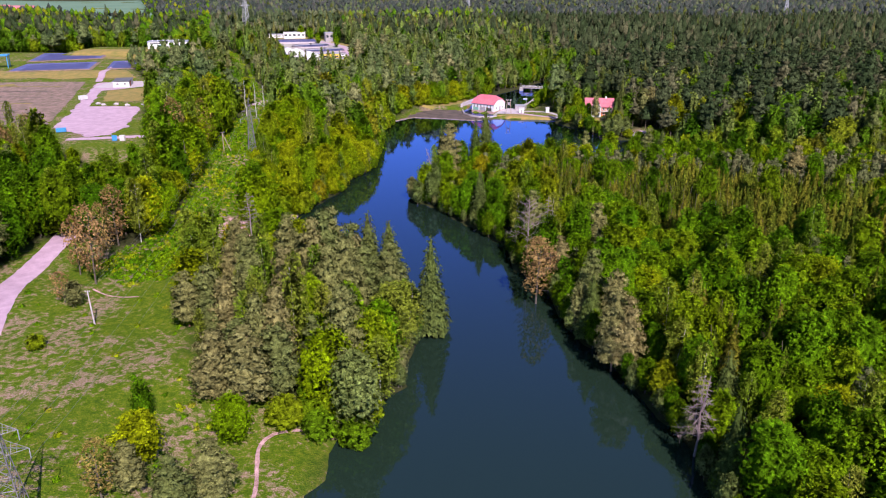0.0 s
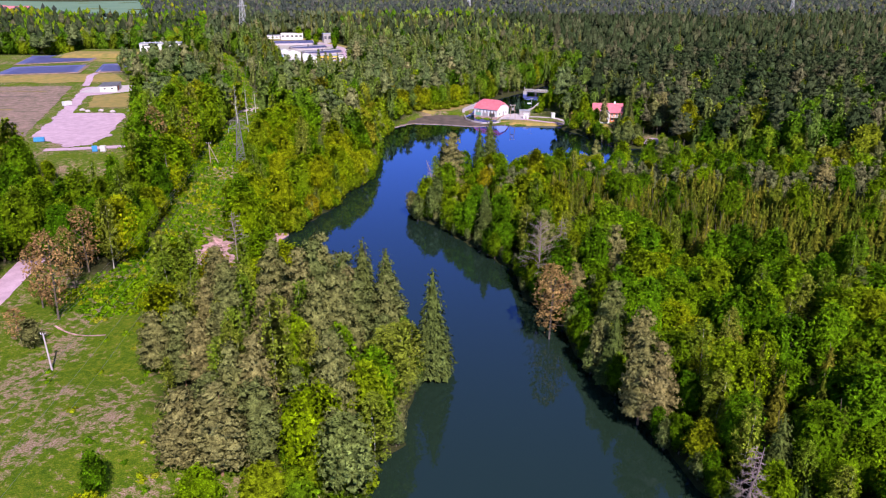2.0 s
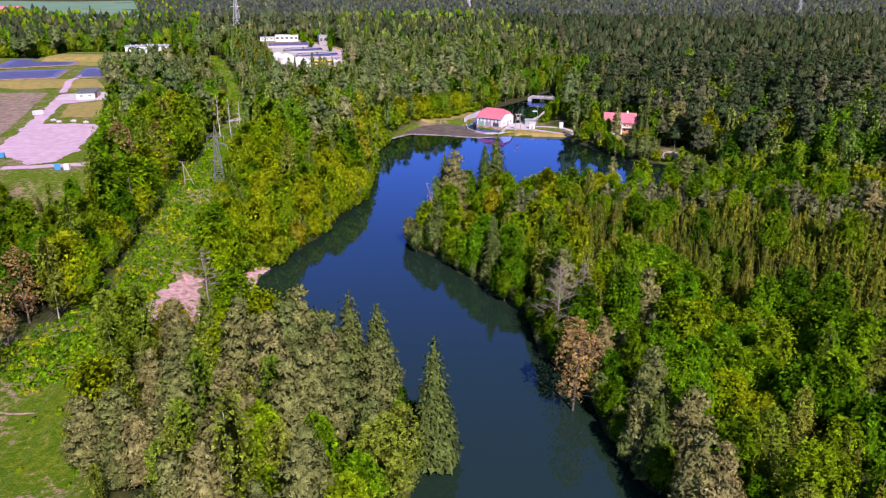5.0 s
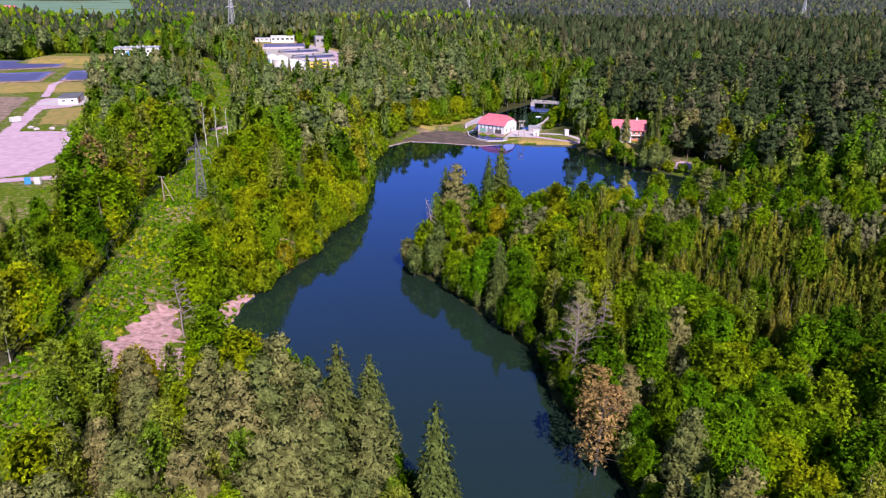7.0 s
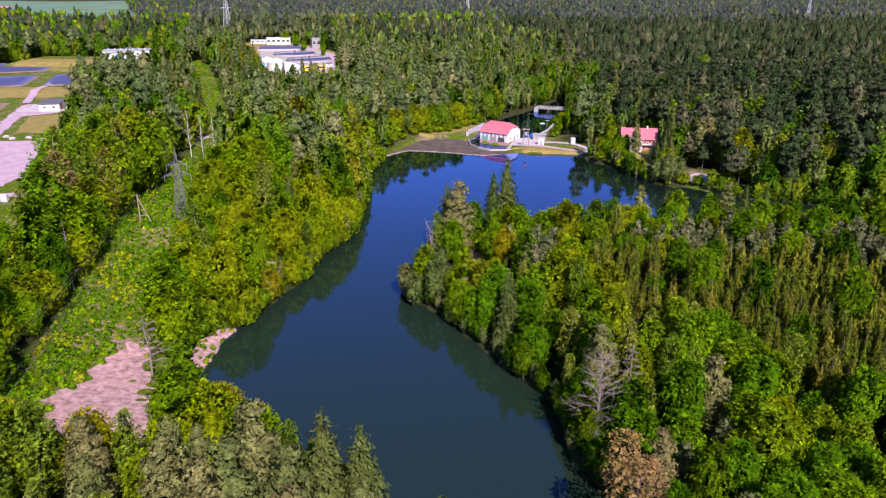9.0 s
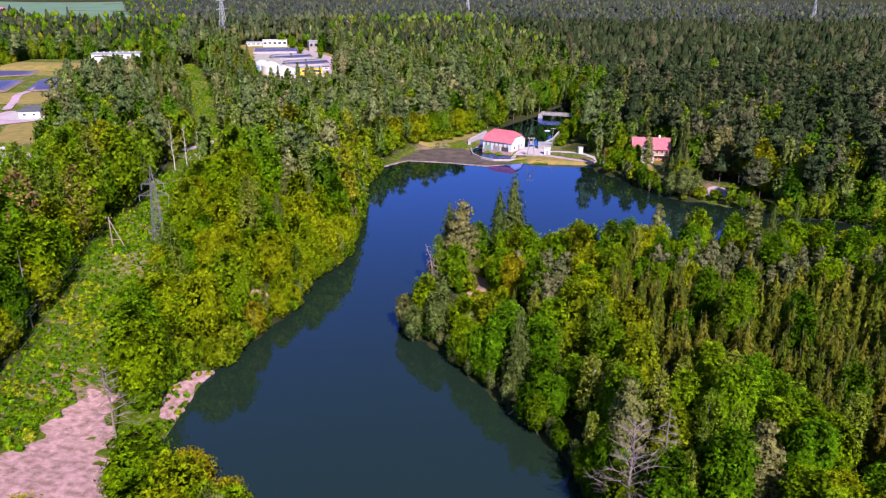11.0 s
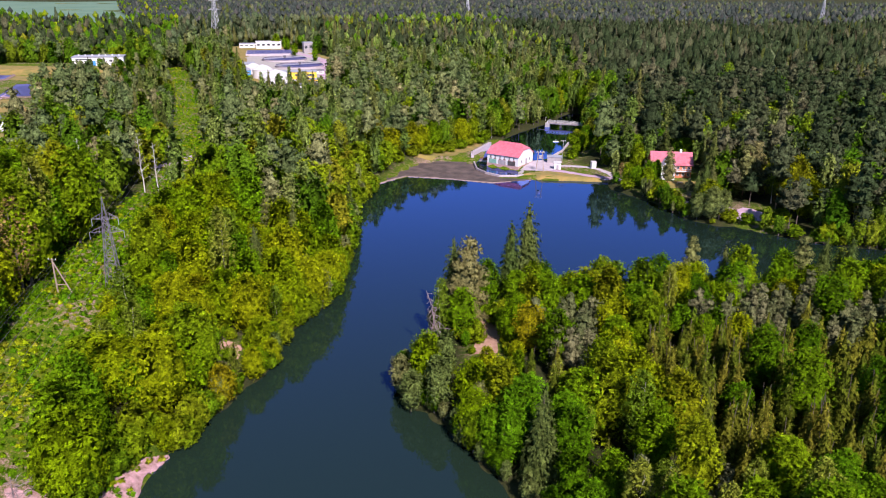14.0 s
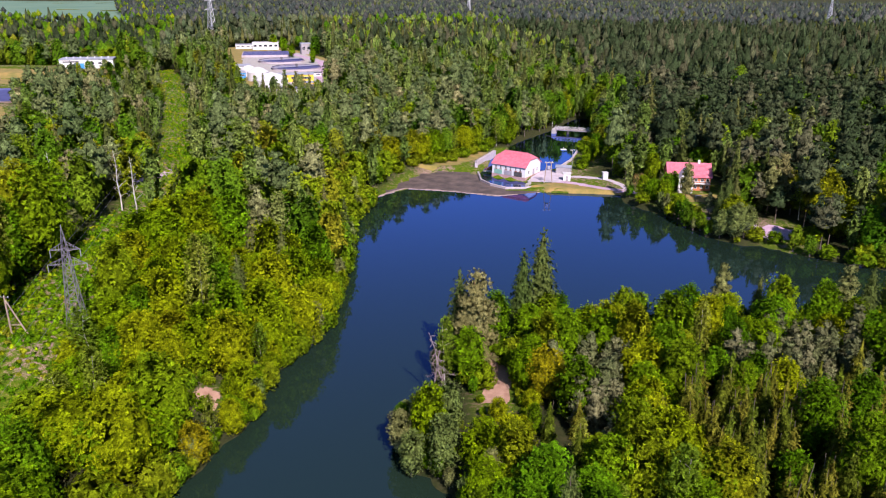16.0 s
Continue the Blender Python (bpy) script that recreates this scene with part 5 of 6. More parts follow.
strip("works_road", [(-84, 640), (-94, 740), (-108, 820), (-165, 925)], 6, ROAD, "pale road through the treatment works", 0.16)
sheet("crop_field", [(-390, 1150), (-435, 1250), (-700, 1856), (-1050, 2700), (-3000, 2700), (-3000, 1490), (-935, 1470), (-780, 1390), (-560, 1190)], FARFIELD, "blue-green spring crop field", 40.0, 0.6, 1.0)


# ---- boxes and bars ----
def solid_box(bm, x0, x1, y0, y1, z0, z1):
    vs = [bm.verts.new(p) for p in ((x0, y0, z0), (x1, y0, z0), (x1, y1, z0), (x0, y1, z0), (x0, y0, z1), (x1, y0, z1), (x1, y1, z1), (x0, y1, z1))]
    for f in ((3, 2, 1, 0), (4, 5, 6, 7), (0, 1, 5, 4), (1, 2, 6, 5), (2, 3, 7, 6), (3, 0, 4, 7)):
        bm.faces.new([vs[i] for i in f])


def finish(bm, name, mat, bevel=0.0):
    if bevel:
        bmesh.ops.bevel(bm, geom=bm.edges[:], offset=bevel, segments=1, affect="EDGES")
    me = bpy.data.meshes.new(name)
    bmesh.ops.recalc_face_normals(bm, faces=bm.faces[:])
    bm.to_mesh(me)
    bm.free()
    me.materials.append(mat)
    return me


def box_mesh(name, x0, x1, y0, y1, z0, z1, mat, bevel=0.03):
    bm = bmesh.new()
    solid_box(bm, x0, x1, y0, y1, z0, z1)
    return finish(bm, name, mat, bevel)


def bars_mesh(name, bars, mat, r=0.05, sides=4):
    """Round or square bars from point to point, joined into one part."""
    v, f = joined([tube([a, b], [r, r], sides) for a, b in bars])
    return mesh_of(name, v, f, mat)


def poly_mesh(name, verts, faces, mat):
    me = bpy.data.meshes.new(name)
    me.from_pydata(verts, [], faces)
    me.update()
    me.materials.append(mat)
    return me


def window(parent, x, y, z, w, h, side, mat_frame=None, bars=1):
    """A window on a wall facing side ('s', 'e', 'w'): frame proud of the wall, a dark pane, glazing bars."""
    turn = {"s": 0, "e": 90, "w": -90}[side]
    win = new("window")
    win.parent = parent
    win.matrix_basis = pose(x, y, z, 0, 0, turn)
    bm = bmesh.new()
    t = 0.09
    solid_box(bm, -w / 2, w / 2, -0.06, 0.04, 0, t)
    solid_box(bm, -w / 2, w / 2, -0.06, 0.04, h - t, h)
    solid_box(bm, -w / 2, -w / 2 + t, -0.058, 0.04, t, h - t)
    solid_box(bm, w / 2 - t, w / 2, -0.058, 0.04, t, h - t)
    for k in range(bars):
        c = -w / 2 + w * (k + 1) / (bars + 1)
        solid_box(bm, c - 0.03, c + 0.03, -0.05, 0.03, t, h - t)
    part("frame", finish(bm, "frame", mat_frame or WHITEMETAL), win)
    part("pane", box_mesh("pane", -w / 2 + t, w / 2 - t, -0.02, 0.02, t, h - t, GLASS, 0), win)
    part("sill", box_mesh("sill", -w / 2 - 0.08, w / 2 + 0.08, -0.14, 0.02, -0.07, -0.003, OLDCONC, 0.01), win)
    return win


def roof_tiles(parent, a, b, c, d, mat, rows, thick=0.12):
    """Courses of tiles, each lapping the one below, over the slope a b (eave) to d c (ridge)."""
    a, b, c, d = (np.array(p, float) for p in (a, b, c, d))
    n = np.cross(b - a, d - a)
    n /= np.linalg.norm(n)
    if n[2] < 0:
        n = -n
    for k in range(rows):
        p, q = k / rows, (k + 1) / rows
        lo0, lo1, hi0, hi1 = a + (d - a) * p, b + (c - b) * p, a + (d - a) * q, b + (c - b) * q
        vs = [lo0 + n * thick, lo1 + n * thick, hi1 + n * thick * 0.35, hi0 + n * thick * 0.35, lo0, lo1, hi1, hi0]
        part("tile_course", poly_mesh("tile_course", [tuple(v) for v in vs], [(0, 1, 2, 3), (7, 6, 5, 4), (0, 4, 5, 1), (1, 5, 6, 2), (2, 6, 7, 3), (3, 7, 4, 0)], mat), parent)


# ---- power house ----
def power_house():
    W, D, E, R = 15.0, 13.2, 4.5, 8.7
    ob = thing("power_house", "white-plastered power house with half-hipped red tile roof", "building", pose(23.6, 440.5, 1.25, 0, 0, -34) @ pose(0, 6.6, 0))
    w, d = W / 2, D / 2
    cut = 2.0                                 # how far the half hips reach in
    zc = E + (R - E) * 0.55                   # where the hips begin
    yc = d * (1 - 0.55)
    bm = bmesh.new()
    prof = [(-d, -1.6), (d, -1.6), (d, E), (yc, zc), (-yc, zc), (-d, E)]
    lo, hi = [bm.verts.new((-w, y, z)) for y, z in prof], [bm.verts.new((w, y, z)) for y, z in prof]
    bm.faces.new(lo[::-1]), bm.faces.new(hi)
    for i in range(6):
        j = (i + 1) % 6
        bm.faces.new((lo[i], lo[j], hi[j], hi[i]))
    part("wall", finish(bm, "wall", PLASTER), ob)
    o = 0.45
    roof = new("roof")
    roof.parent = ob
    for s in (-1, 1):
        ez = E - o * (R - E) / d
        roof_tiles(roof, (-w - o, s * (d + o), ez), (w + o, s * (d + o), ez), (w + o, s * yc, zc), (-w - o, s * yc, zc), TILE, 7)
        roof_tiles(roof, (-w - o, s * yc, zc), (w + o, s * yc, zc), (w - cut, 0, R), (-w + cut, 0, R), TILE, 8)
        roof_tiles(roof, (s * (w + o), -yc, zc - 0.02), (s * (w + o), yc, zc - 0.02), (s * (w - cut), 0.02, R), (s * (w - cut), -0.02, R), TILE, 7)
    part("ridge", bars_mesh("ridge", [((-w + cut, 0, R + 0.1), (w - cut, 0, R + 0.1))], TILE, 0.16, 6), roof)
    part("plinth", box_mesh("plinth", -w - 0.12, w + 0.12, -d - 0.12, d + 0.12, -1.7, 0.35, solid("pink_stone_plinth", (0.36, 0.22, 0.22), (0.48, 0.32, 0.31), 0.8, 0.9), 0.04), ob)
    for i, mat in enumerate((GREENPAINT, GREYPAINT, DARKPAINT)):
        cx = -4.7 + i * 4.5
        gate = part("gate", box_mesh("gate", cx - 1.75, cx + 1.75, -d - 0.2, -d - 0.02, 0.4, 2.25, mat, 0.03), ob, "painted steel sluice gate")
        for k in range(4):
            part("rib", box_mesh("rib", cx - 1.45 + k * 0.93, cx - 1.3 + k * 0.93, -d - 0.27, -d - 0.2, 0.5, 2.15, mat, 0.01), gate)
        for k in (-1.05, 1.05):
            window(ob, cx + k, -d - 0.02, 2.75, 0.75, 1.15, "s")
            part("brick_panel", box_mesh("brick_panel", cx + k - 0.5, cx + k + 0.5, -d - 0.05, -d + 0.02, 2.3, 2.64, DARKRED, 0.01), ob, "dark red brick panel")
        part("brick_pier", box_mesh("brick_pier", cx - 0.3, cx + 0.3, -d - 0.09, -d + 0.02, 2.3, 4.0, PLASTER, 0.01), ob)
    part("door", box_mesh("door", w - 0.02, w + 0.08, -0.2, 1.4, 0.35, 2.75, GREYPAINT, 0.02), ob, "grey steel door in the gable")
    window(ob, w + 0.02, 3.6, 1.4, 1.0, 1.3, "e")
    window(ob, w + 0.02, -3.6, 1.4, 1.0, 1.3, "e")
    return ob


power_house()


def wall_line(name, line, width, z0, z1, mat, label):
    """A wall along a line, in panels with open joints."""
    ob = thing(name, label, "wall")
    for a, b in zip(line[:-1], line[1:]):
        a, b = np.array(a, float), np.array(b, float)
        L = np.hypot(*(b - a))
        n = max(1, int(L / 3))
        for k in range(n):
            p = a + (b - a) * (k + 0.5) / n
            part("panel", box_mesh("panel", -L / n / 2 + 0.02, L / n / 2 - 0.02, -width / 2, width / 2, z0, z1, mat, 0.04), ob, "", pose(p[0], p[1], 0, 0, 0, math.degrees(math.atan2(*(b - a)[::-1]))))
    return ob


wall_line("basin_wall", [(11.9, 449), (12.4, 437), (16.0, 429.9), (21.3, 424.8), (28.4, 424.8), (31.6, 426.3)], 0.6, -1.5, 1.0, CONCRETE, "low pale concrete wall round the outlet basin")
wall_line("intake_wall", [(11.4, 455), (11.8, 460), (21.0, 481)], 1.3, -1.5, 2.9, CONCRETE, "high pale concrete wall of the intake channel")
wall_line("outlet_steps", [(29.5, 427), (31, 430), (31, 433)], 1.2, -1, 1.5, OLDCONC, "weathered concrete landing beside the basin")


def railing(line, name="railing", mat=None, label="thin steel railing on the basin wall", z=1.0, h=1.0):
    ob = thing(name, label, "railing")
    mat = mat or DARKSTEEL
    for a, b in zip(line[:-1], line[1:]):
        a, b = np.array([*a, z]), np.array([*b, z])
        n = max(1, int(np.linalg.norm(b - a) / 2))
        for k in range(n + 1):
            p = a + (b - a) * k / n
            part("post", bars_mesh("post", [(p, p + np.array([0, 0, h]))], mat, 0.035), ob)
        for q in (0.5, 1.0):
            part("rail", bars_mesh("rail", [(a + np.array([0, 0, h * q]), b + np.array([0, 0, h * q]))], mat, 0.03), ob)
    return ob


railing([(12.2, 446), (12.4, 437), (16.0, 429.9), (21.3, 424.8), (28.4, 424.8)])
railing([(11.4, 455), (11.8, 460), (21.0, 481)], z=2.9, label="thin steel railing on the intake wall")


def trash_rack():
    ob = thing("trash_rack", "dark red steel rack beside the power house", "machine", pose(14.8, 450.5, 0.9, 0, 0, -34))
    for k in range(4):
        part("frame", bars_mesh("frame", [((k, 0, 0), (k, 0, 1.6)), ((k, 0, 1.6), (k, 1.6, 0.2))], DARKRED, 0.08), ob)
    part("beam", bars_mesh("beam", [((0, 0, 1.6), (3, 0, 1.6)), ((0, 0, 0.9), (3, 0, 0.9))], DARKRED, 0.07), ob)
    part("deck", box_mesh("deck", -0.5, 3.6, -0.6, 2.0, -0.15, 0.0, OLDCONC, 0.02), ob)


trash_rack()


def kiosk(x, y, w, d, h, turn, wall, roof, label, door=True, over=0.25):
    ob = thing("kiosk", label, "kiosk", pose(x, y, float(ground_z(x, y)) - 0.02, 0, 0, turn))
    part("wall", box_mesh("wall", -w / 2, w / 2, -d / 2, d / 2, 0, h, wall, 0.03), ob)
    part("roof", box_mesh("roof", -w / 2 - over, w / 2 + over, -d / 2 - over, d / 2 + over, h, h + 0.18, roof, 0.04), ob)
    if door:
        part("door", box_mesh("door", -0.45, 0.45, -d / 2 - 0.05, -d / 2 + 0.02, 0.02, 2.0, GREYPAINT, 0.02), ob)
    return ob


kiosk(46.6, 446.5, 6.0, 4.0, 2.6, -10, GREYPAINT, GREYROOF, "grey metal-roofed control hut on the dam")
kiosk(46.0, 434.0, 2.8, 2.4, 2.9, -8, PLASTER, WHITEMETAL, "small white plastered switch kiosk")
kiosk(61.4, 435.8, 2.0, 2.0, 2.8, 5, WHITEMETAL, WHITEMETAL, "white transformer kiosk beside the path", False, 0.1)


def h_pole():
    ob = thing("transformer_pole", "portal of two dark wooden poles with a transformer", "pole", pose(38, 429.3, 1.2))
    for s in (-1, 1):
        part("pole", bars_mesh("pole", [((s * 1.6, 0, -0.3), (s * 0.8, 0.3, 8.6))], WOODPOLE, 0.16, 7), ob)
    part("crossarm", box_mesh("crossarm", -1.7, 1.7, 0.1, 0.3, 8.1, 8.35, TIMBER, 0.02), ob)
    part("crossarm", box_mesh("crossarm", -1.3, 1.3, 0.1, 0.3, 5.4, 5.6, TIMBER, 0.02), ob)
    part("transformer", box_mesh("transformer", -0.55, 0.55, -0.45, 0.45, 5.65, 7.0, GREYPAINT, 0.06), ob, "grey transformer tank")
    for k in (-1.3, 0, 1.3):
        part("insulator", bars_mesh("insulator", [((k, 0.2, 8.36), (k, 0.2, 8.8))], PLASTER, 0.08, 6), ob)
    return ob


h_pole()


def mast(x, y, h):
    ob = thing("lamp_mast", "slim steel lamp mast on the dam", "lamp", pose(x, y, float(ground_z(x, y))))
    part("pole", bars_mesh("pole", [((0, 0, 0), (0, 0, h))], STEEL, 0.09, 6), ob)
    part("arm", bars_mesh("arm", [((-0.9, 0, h - 0.1), (0.9, 0, h - 0.1))], STEEL, 0.06), ob)
    for s in (-0.9, 0.9):
        part("lamp_head", box_mesh("lamp_head", s - 0.3, s + 0.3, -0.2, 0.2, h - 0.25, h - 0.05, GREYPAINT, 0.03), ob)


mast(50.5, 449, 9.0)


def footbridge():
    a, b = np.array([56.5, 537.0]), np.array([77.0, 530.0])
    L = float(np.hypot(*(b - a)))
    ob = thing("footbridge", "grey concrete and steel footbridge over the channel", "bridge", pose(*((a + b) / 2), 0, 0, 0, math.degrees(math.atan2(*(b - a)[::-1]))))
    part("girder", box_mesh("girder", -L / 2, L / 2, -1.3, 1.3, 1.75, 2.3, GREYPAINT, 0.05), ob)
    n = 40
    for k in range(n):
        x = -L / 2 + (k + 0.5) * L / n
        part("plank", box_mesh("plank", x - L / n / 2 + 0.02, x + L / n / 2 - 0.02, -1.45, 1.45, 2.304, 2.38, TIMBER, 0), ob)
    for s in (-1.4, 1.4):
        for k in range(13):
            x = -L / 2 + k * L / 12
            part("post", bars_mesh("post", [((x, s, 2.2), (x, s, 3.5))], WHITEMETAL, 0.07), ob)
            if k < 12:
                part("brace", bars_mesh("brace", [((x, s, 2.45), (x + L / 12, s, 3.45))], WHITEMETAL, 0.045), ob)
        for z in (3.0, 3.5):
            part("rail", bars_mesh("rail", [((-L / 2, s, z), (L / 2, s, z))], WHITEMETAL, 0.06), ob)
    for x in (-3.6,):
        part("pier", box_mesh("pier", x - 0.5, x + 0.5, -1.2, 1.2, -3, 1.75, DARKPAINT, 0.1), ob)
    for s in (-1, 1):
        part("abutment", box_mesh("abutment", s * L / 2 - 1.2, s * L / 2 + 1.2, -1.8, 1.8, -2, 2.29, OLDCONC, 0.08), ob)


footbridge()
wall_line("weir_beam", [(51, 529), (73, 521.5)], 0.35, -1.5, 0.1, DARKPAINT, "low concrete weir sill across the channel")
wall_line("quay_wall", [(47, 457), (54, 470), (60, 489)], 0.6, -1, 1.7, CONCRETE, "pale concrete quay along the channel")
buoy = thing("float", "white float moored in the channel", "float", pose(54.8, 496.3, 0))
part("hull", box_mesh("hull", -1.4, 1.4, -0.6, 0.6, -0.15, 0.3, BUOY, 0.14), buoy)
part("post", bars_mesh("post", [((0, 0, 0.3), (0, 0, 1.2))], BUOY, 0.05), buoy)


# ---- brick house ----
def brick_house():
    ob = thing("house", "orange-red brick house with red tile roof and white bay", "house", pose(88, 418.5, 2.95, 0, 0, -8))
    w, d, E, R = 7.6, 4.6, 5.4, 9.4

    def gabled(w, d, E, R, wall, name):
        bm = bmesh.new()
        prof = [(-d, -0.6), (d, -0.6), (d, E), (0, R - 0.08), (-d, E)]
        lo, hi = [bm.verts.new((-w, y, z)) for y, z in prof], [bm.verts.new((w, y, z)) for y, z in prof]
        bm.faces.new(lo[::-1]), bm.faces.new(hi)
        for i in range(5):
            j = (i + 1) % 5
            bm.faces.new((lo[i], lo[j], hi[j], hi[i]))
        return finish(bm, name, wall)

    part("wall", gabled(w, d, E, R, BRICK, "wall"), ob, "orange-red brick wall")
    roof = new("roof")
    roof.parent = ob
    for s in (-1, 1):
        o, k = 0.5, (R - E) / d
        roof_tiles(roof, (-w - o, s * (d + o), E - o * k), (w + o, s * (d + o), E - o * k), (w + o, 0, R), (-w - o, 0, R), TILE, 12)
    part("chimney", box_mesh("chimney", 3.2, 4.0, -0.4, 0.4, R - 0.7, R + 1.0, PLASTER, 0.03), roof, "white chimney")
    bay = part("bay", gabled(3.0, 2.6, 5.4, 8.2, PLASTER, "bay"), ob, "white plastered bay", pose(-1.8, -5.6, 0, 0, 0, 90))
    for s in (-1, 1):
        for k in range(8):
            p, q = k / 8, (k + 1) / 8
            y0, y1 = s * (3.0 - 3.0 * p), s * (3.0 - 3.0 * q)
            z0, z1 = 4.98 + 3.25 * p, 4.98 + 3.25 * q
            vs = [(-3.4, y0, z0), (3.0, y0, z0), (3.0, y1, z1), (-3.4, y1, z1)]
            part("bay_tile_course", poly_mesh("bay_tile_course", vs + [(x, y, z + 0.1) for x, y, z in vs], [(0, 1, 2, 3), (4, 5, 6, 7), (0, 1, 5, 4), (1, 2, 6, 5), (2, 3, 7, 6), (3, 0, 4, 7)], GREYROOF), bay)
    for x in (-6.2, 2.4, 4.6, 6.5):
        for z in (0.9, 3.3):
            window(ob, x, -d - 0.02, z, 1.1, 1.3, "s")
    for x in (-3.2, -1.8, -0.4):
        for z in (0.9, 3.4):
            window(ob, x, -8.62, z, 0.95, 1.35, "s")
    part("balcony", box_mesh("balcony", 1.0, 7.4, -d - 1.3, -d, 2.75, 2.95, PLASTER, 0.03), ob, "white balcony slab")
    for k in range(7):
        part("baluster", bars_mesh("baluster", [((1.1 + k, -d - 1.25, 2.95), (1.1 + k, -d - 1.25, 3.85))], PLASTER, 0.05), ob)
    part("handrail", bars_mesh("handrail", [((1.0, -d - 1.25, 3.85), (7.4, -d - 1.25, 3.85))], PLASTER, 0.06), ob)


brick_house()
sunshade = thing("parasol", "white garden parasol beside the house", "parasol", pose(98.5, 405, float(ground_z(98.5, 405))))
part("pole", bars_mesh("pole", [((0, 0, 0), (0, 0, 2.5))], WHITEMETAL, 0.04), sunshade)
part("canopy", mesh_of("canopy", *tube([(0, 0, 2.0), (0, 0, 2.7)], [1.5, 0.05], 8), WHITEMETAL), sunshade)
table = thing("garden_table", "white garden table on the lawn", "table", pose(88, 404.5, float(ground_z(88, 404.5))))
part("top", box_mesh("top", -1.1, 1.1, -0.5, 0.5, 0.7, 0.77, WHITEMETAL, 0.02), table)
for sx in (-0.9, 0.9):
    for sy in (-0.4, 0.4):
        part("leg", box_mesh("leg", sx - 0.04, sx + 0.04, sy - 0.04, sy + 0.04, 0, 0.7, WHITEMETAL, 0), table)


# ---- pylons and lines ----
def pylon(x, y, h, base, turn, label, arms, top_w=0.9, thick=0.09, sink=0.3, mat=None):
    """A lattice pylon: four legs, crossed braces on each face, arms, earth-wire peak."""
    mat = mat or STEEL
    ob = thing("pylon", label, "pylon", pose(x, y, float(ground_z(x, y)) - sink, 0, 0, turn))
    body = h * 0.78
    n = 9
    zs = [body * (1 - (1 - k / n) ** 1.15) for k in range(n + 1)]
    half = lambda z: base / 2 + (top_w / 2 - base / 2) * min(1, (z / body)) ** 0.8
    corner = lambda z, i: np.array([half(z) * (1, 1, -1, -1)[i], half(z) * (1, -1, -1, 1)[i], z])
    small = lambda o: tagged(o, kind="stuff") if thick > 0.2 else o
    for i in range(4):
        part("leg", mesh_of("leg", *tube([corner(z, i) for z in zs], [thick * 1.25] * (n + 1), 4), mat), ob)
        j = (i + 1) % 4
        braces = [p for k in range(n) for p in ((corner(zs[k], i), corner(zs[k + 1], j)), (corner(zs[k], j), corner(zs[k + 1], i)), (corner(zs[k + 1], i), corner(zs[k + 1], j)))]
        if thick > 0.2:
            small(part("lattice", bars_mesh("lattice", braces, mat, thick * 0.7), ob))
        else:
            for brace in braces:
                part("brace", bars_mesh("brace", [brace], mat, thick * 0.7), ob)
        part("peak_bar", bars_mesh("peak_bar", [(corner(body, i), np.array([0, 0, h]))], mat, thick * 0.8), ob)
        part("peak_brace", bars_mesh("peak_brace", [(corner(body, i) * np.array([0.5, 0.5, 1]) + np.array([0, 0, (h - body) / 2]), corner(body, j))], mat, thick * 0.7), ob)
    for z, L in arms:
        z *= h
        for s in (-1, 1):
            tip = np.array([s * L, 0, z + 0.1])
            root = half(z)
            bars = [(np.array([s * root, q, z]), tip) for q in (-root, root)] + [(np.array([s * root, q, z + 1.3]), tip) for q in (-root, root)]
            bars += [(np.array([s * (root + (L - root) * k), -root * (1 - k), z]), np.array([s * (root + (L - root) * k), root * (1 - k), z + 1.3 * (1 - k)])) for k in (0.25, 0.5, 0.75)]
            arm = small(part("crossarm", bars_mesh("crossarm", bars[:1] if thick < 0.2 else bars, mat, thick * 0.7), ob))
            for brace in (bars[1:] if thick < 0.2 else ()):
                part("arm_bar", bars_mesh("arm_bar", [brace], mat, thick * 0.6), arm)
            part("insulator", bars_mesh("insulator", [(tip, tip - np.array([0, 0, 1.5]))], STEEL, 0.07, 6), arm, "grey insulator string")
    return ob


ARMS = [(0.62, 3.4), (0.76, 2.6)]
pylon(-55, 77, 20.5, 4.6, 18, "grey galvanised lattice pylon in the meadow", ARMS, thick=0.065, mat=DARKSTEEL)
pylon(-73.3, 279.5, 20.5, 3.3, 10, "weathered grey lattice pylon in the cut strip", ARMS, thick=0.07, mat=DARKSTEEL)
BIG = [(0.55, 9.0), (0.70, 7.5)]
pylon(-268, 1050, 66, 10, 60, "tall grey lattice pylon above the far forest", BIG, 1.6, 0.28)
pylon(46, 1420, 58, 10, 70, "tall grey lattice pylon above the far forest", BIG, 1.6, 0.28)
pylon(549, 1240, 58, 10, 75, "tall grey lattice pylon above the far forest", BIG, 1.6, 0.28)


def cable(a, b, sag, label, r=0.022):
    a, b = np.array(a, float), np.array(b, float)
    ks = np.linspace(0, 1, 25)
    pts = [a + (b - a) * k - np.array([0, 0, sag * 4 * k * (1 - k)]) for k in ks]
    ob = new("power_cable", mesh_of("power_cable", *tube(pts, [r] * 25, 4), DARKSTEEL))
    tagged(ob, label, "cable", "power cables")


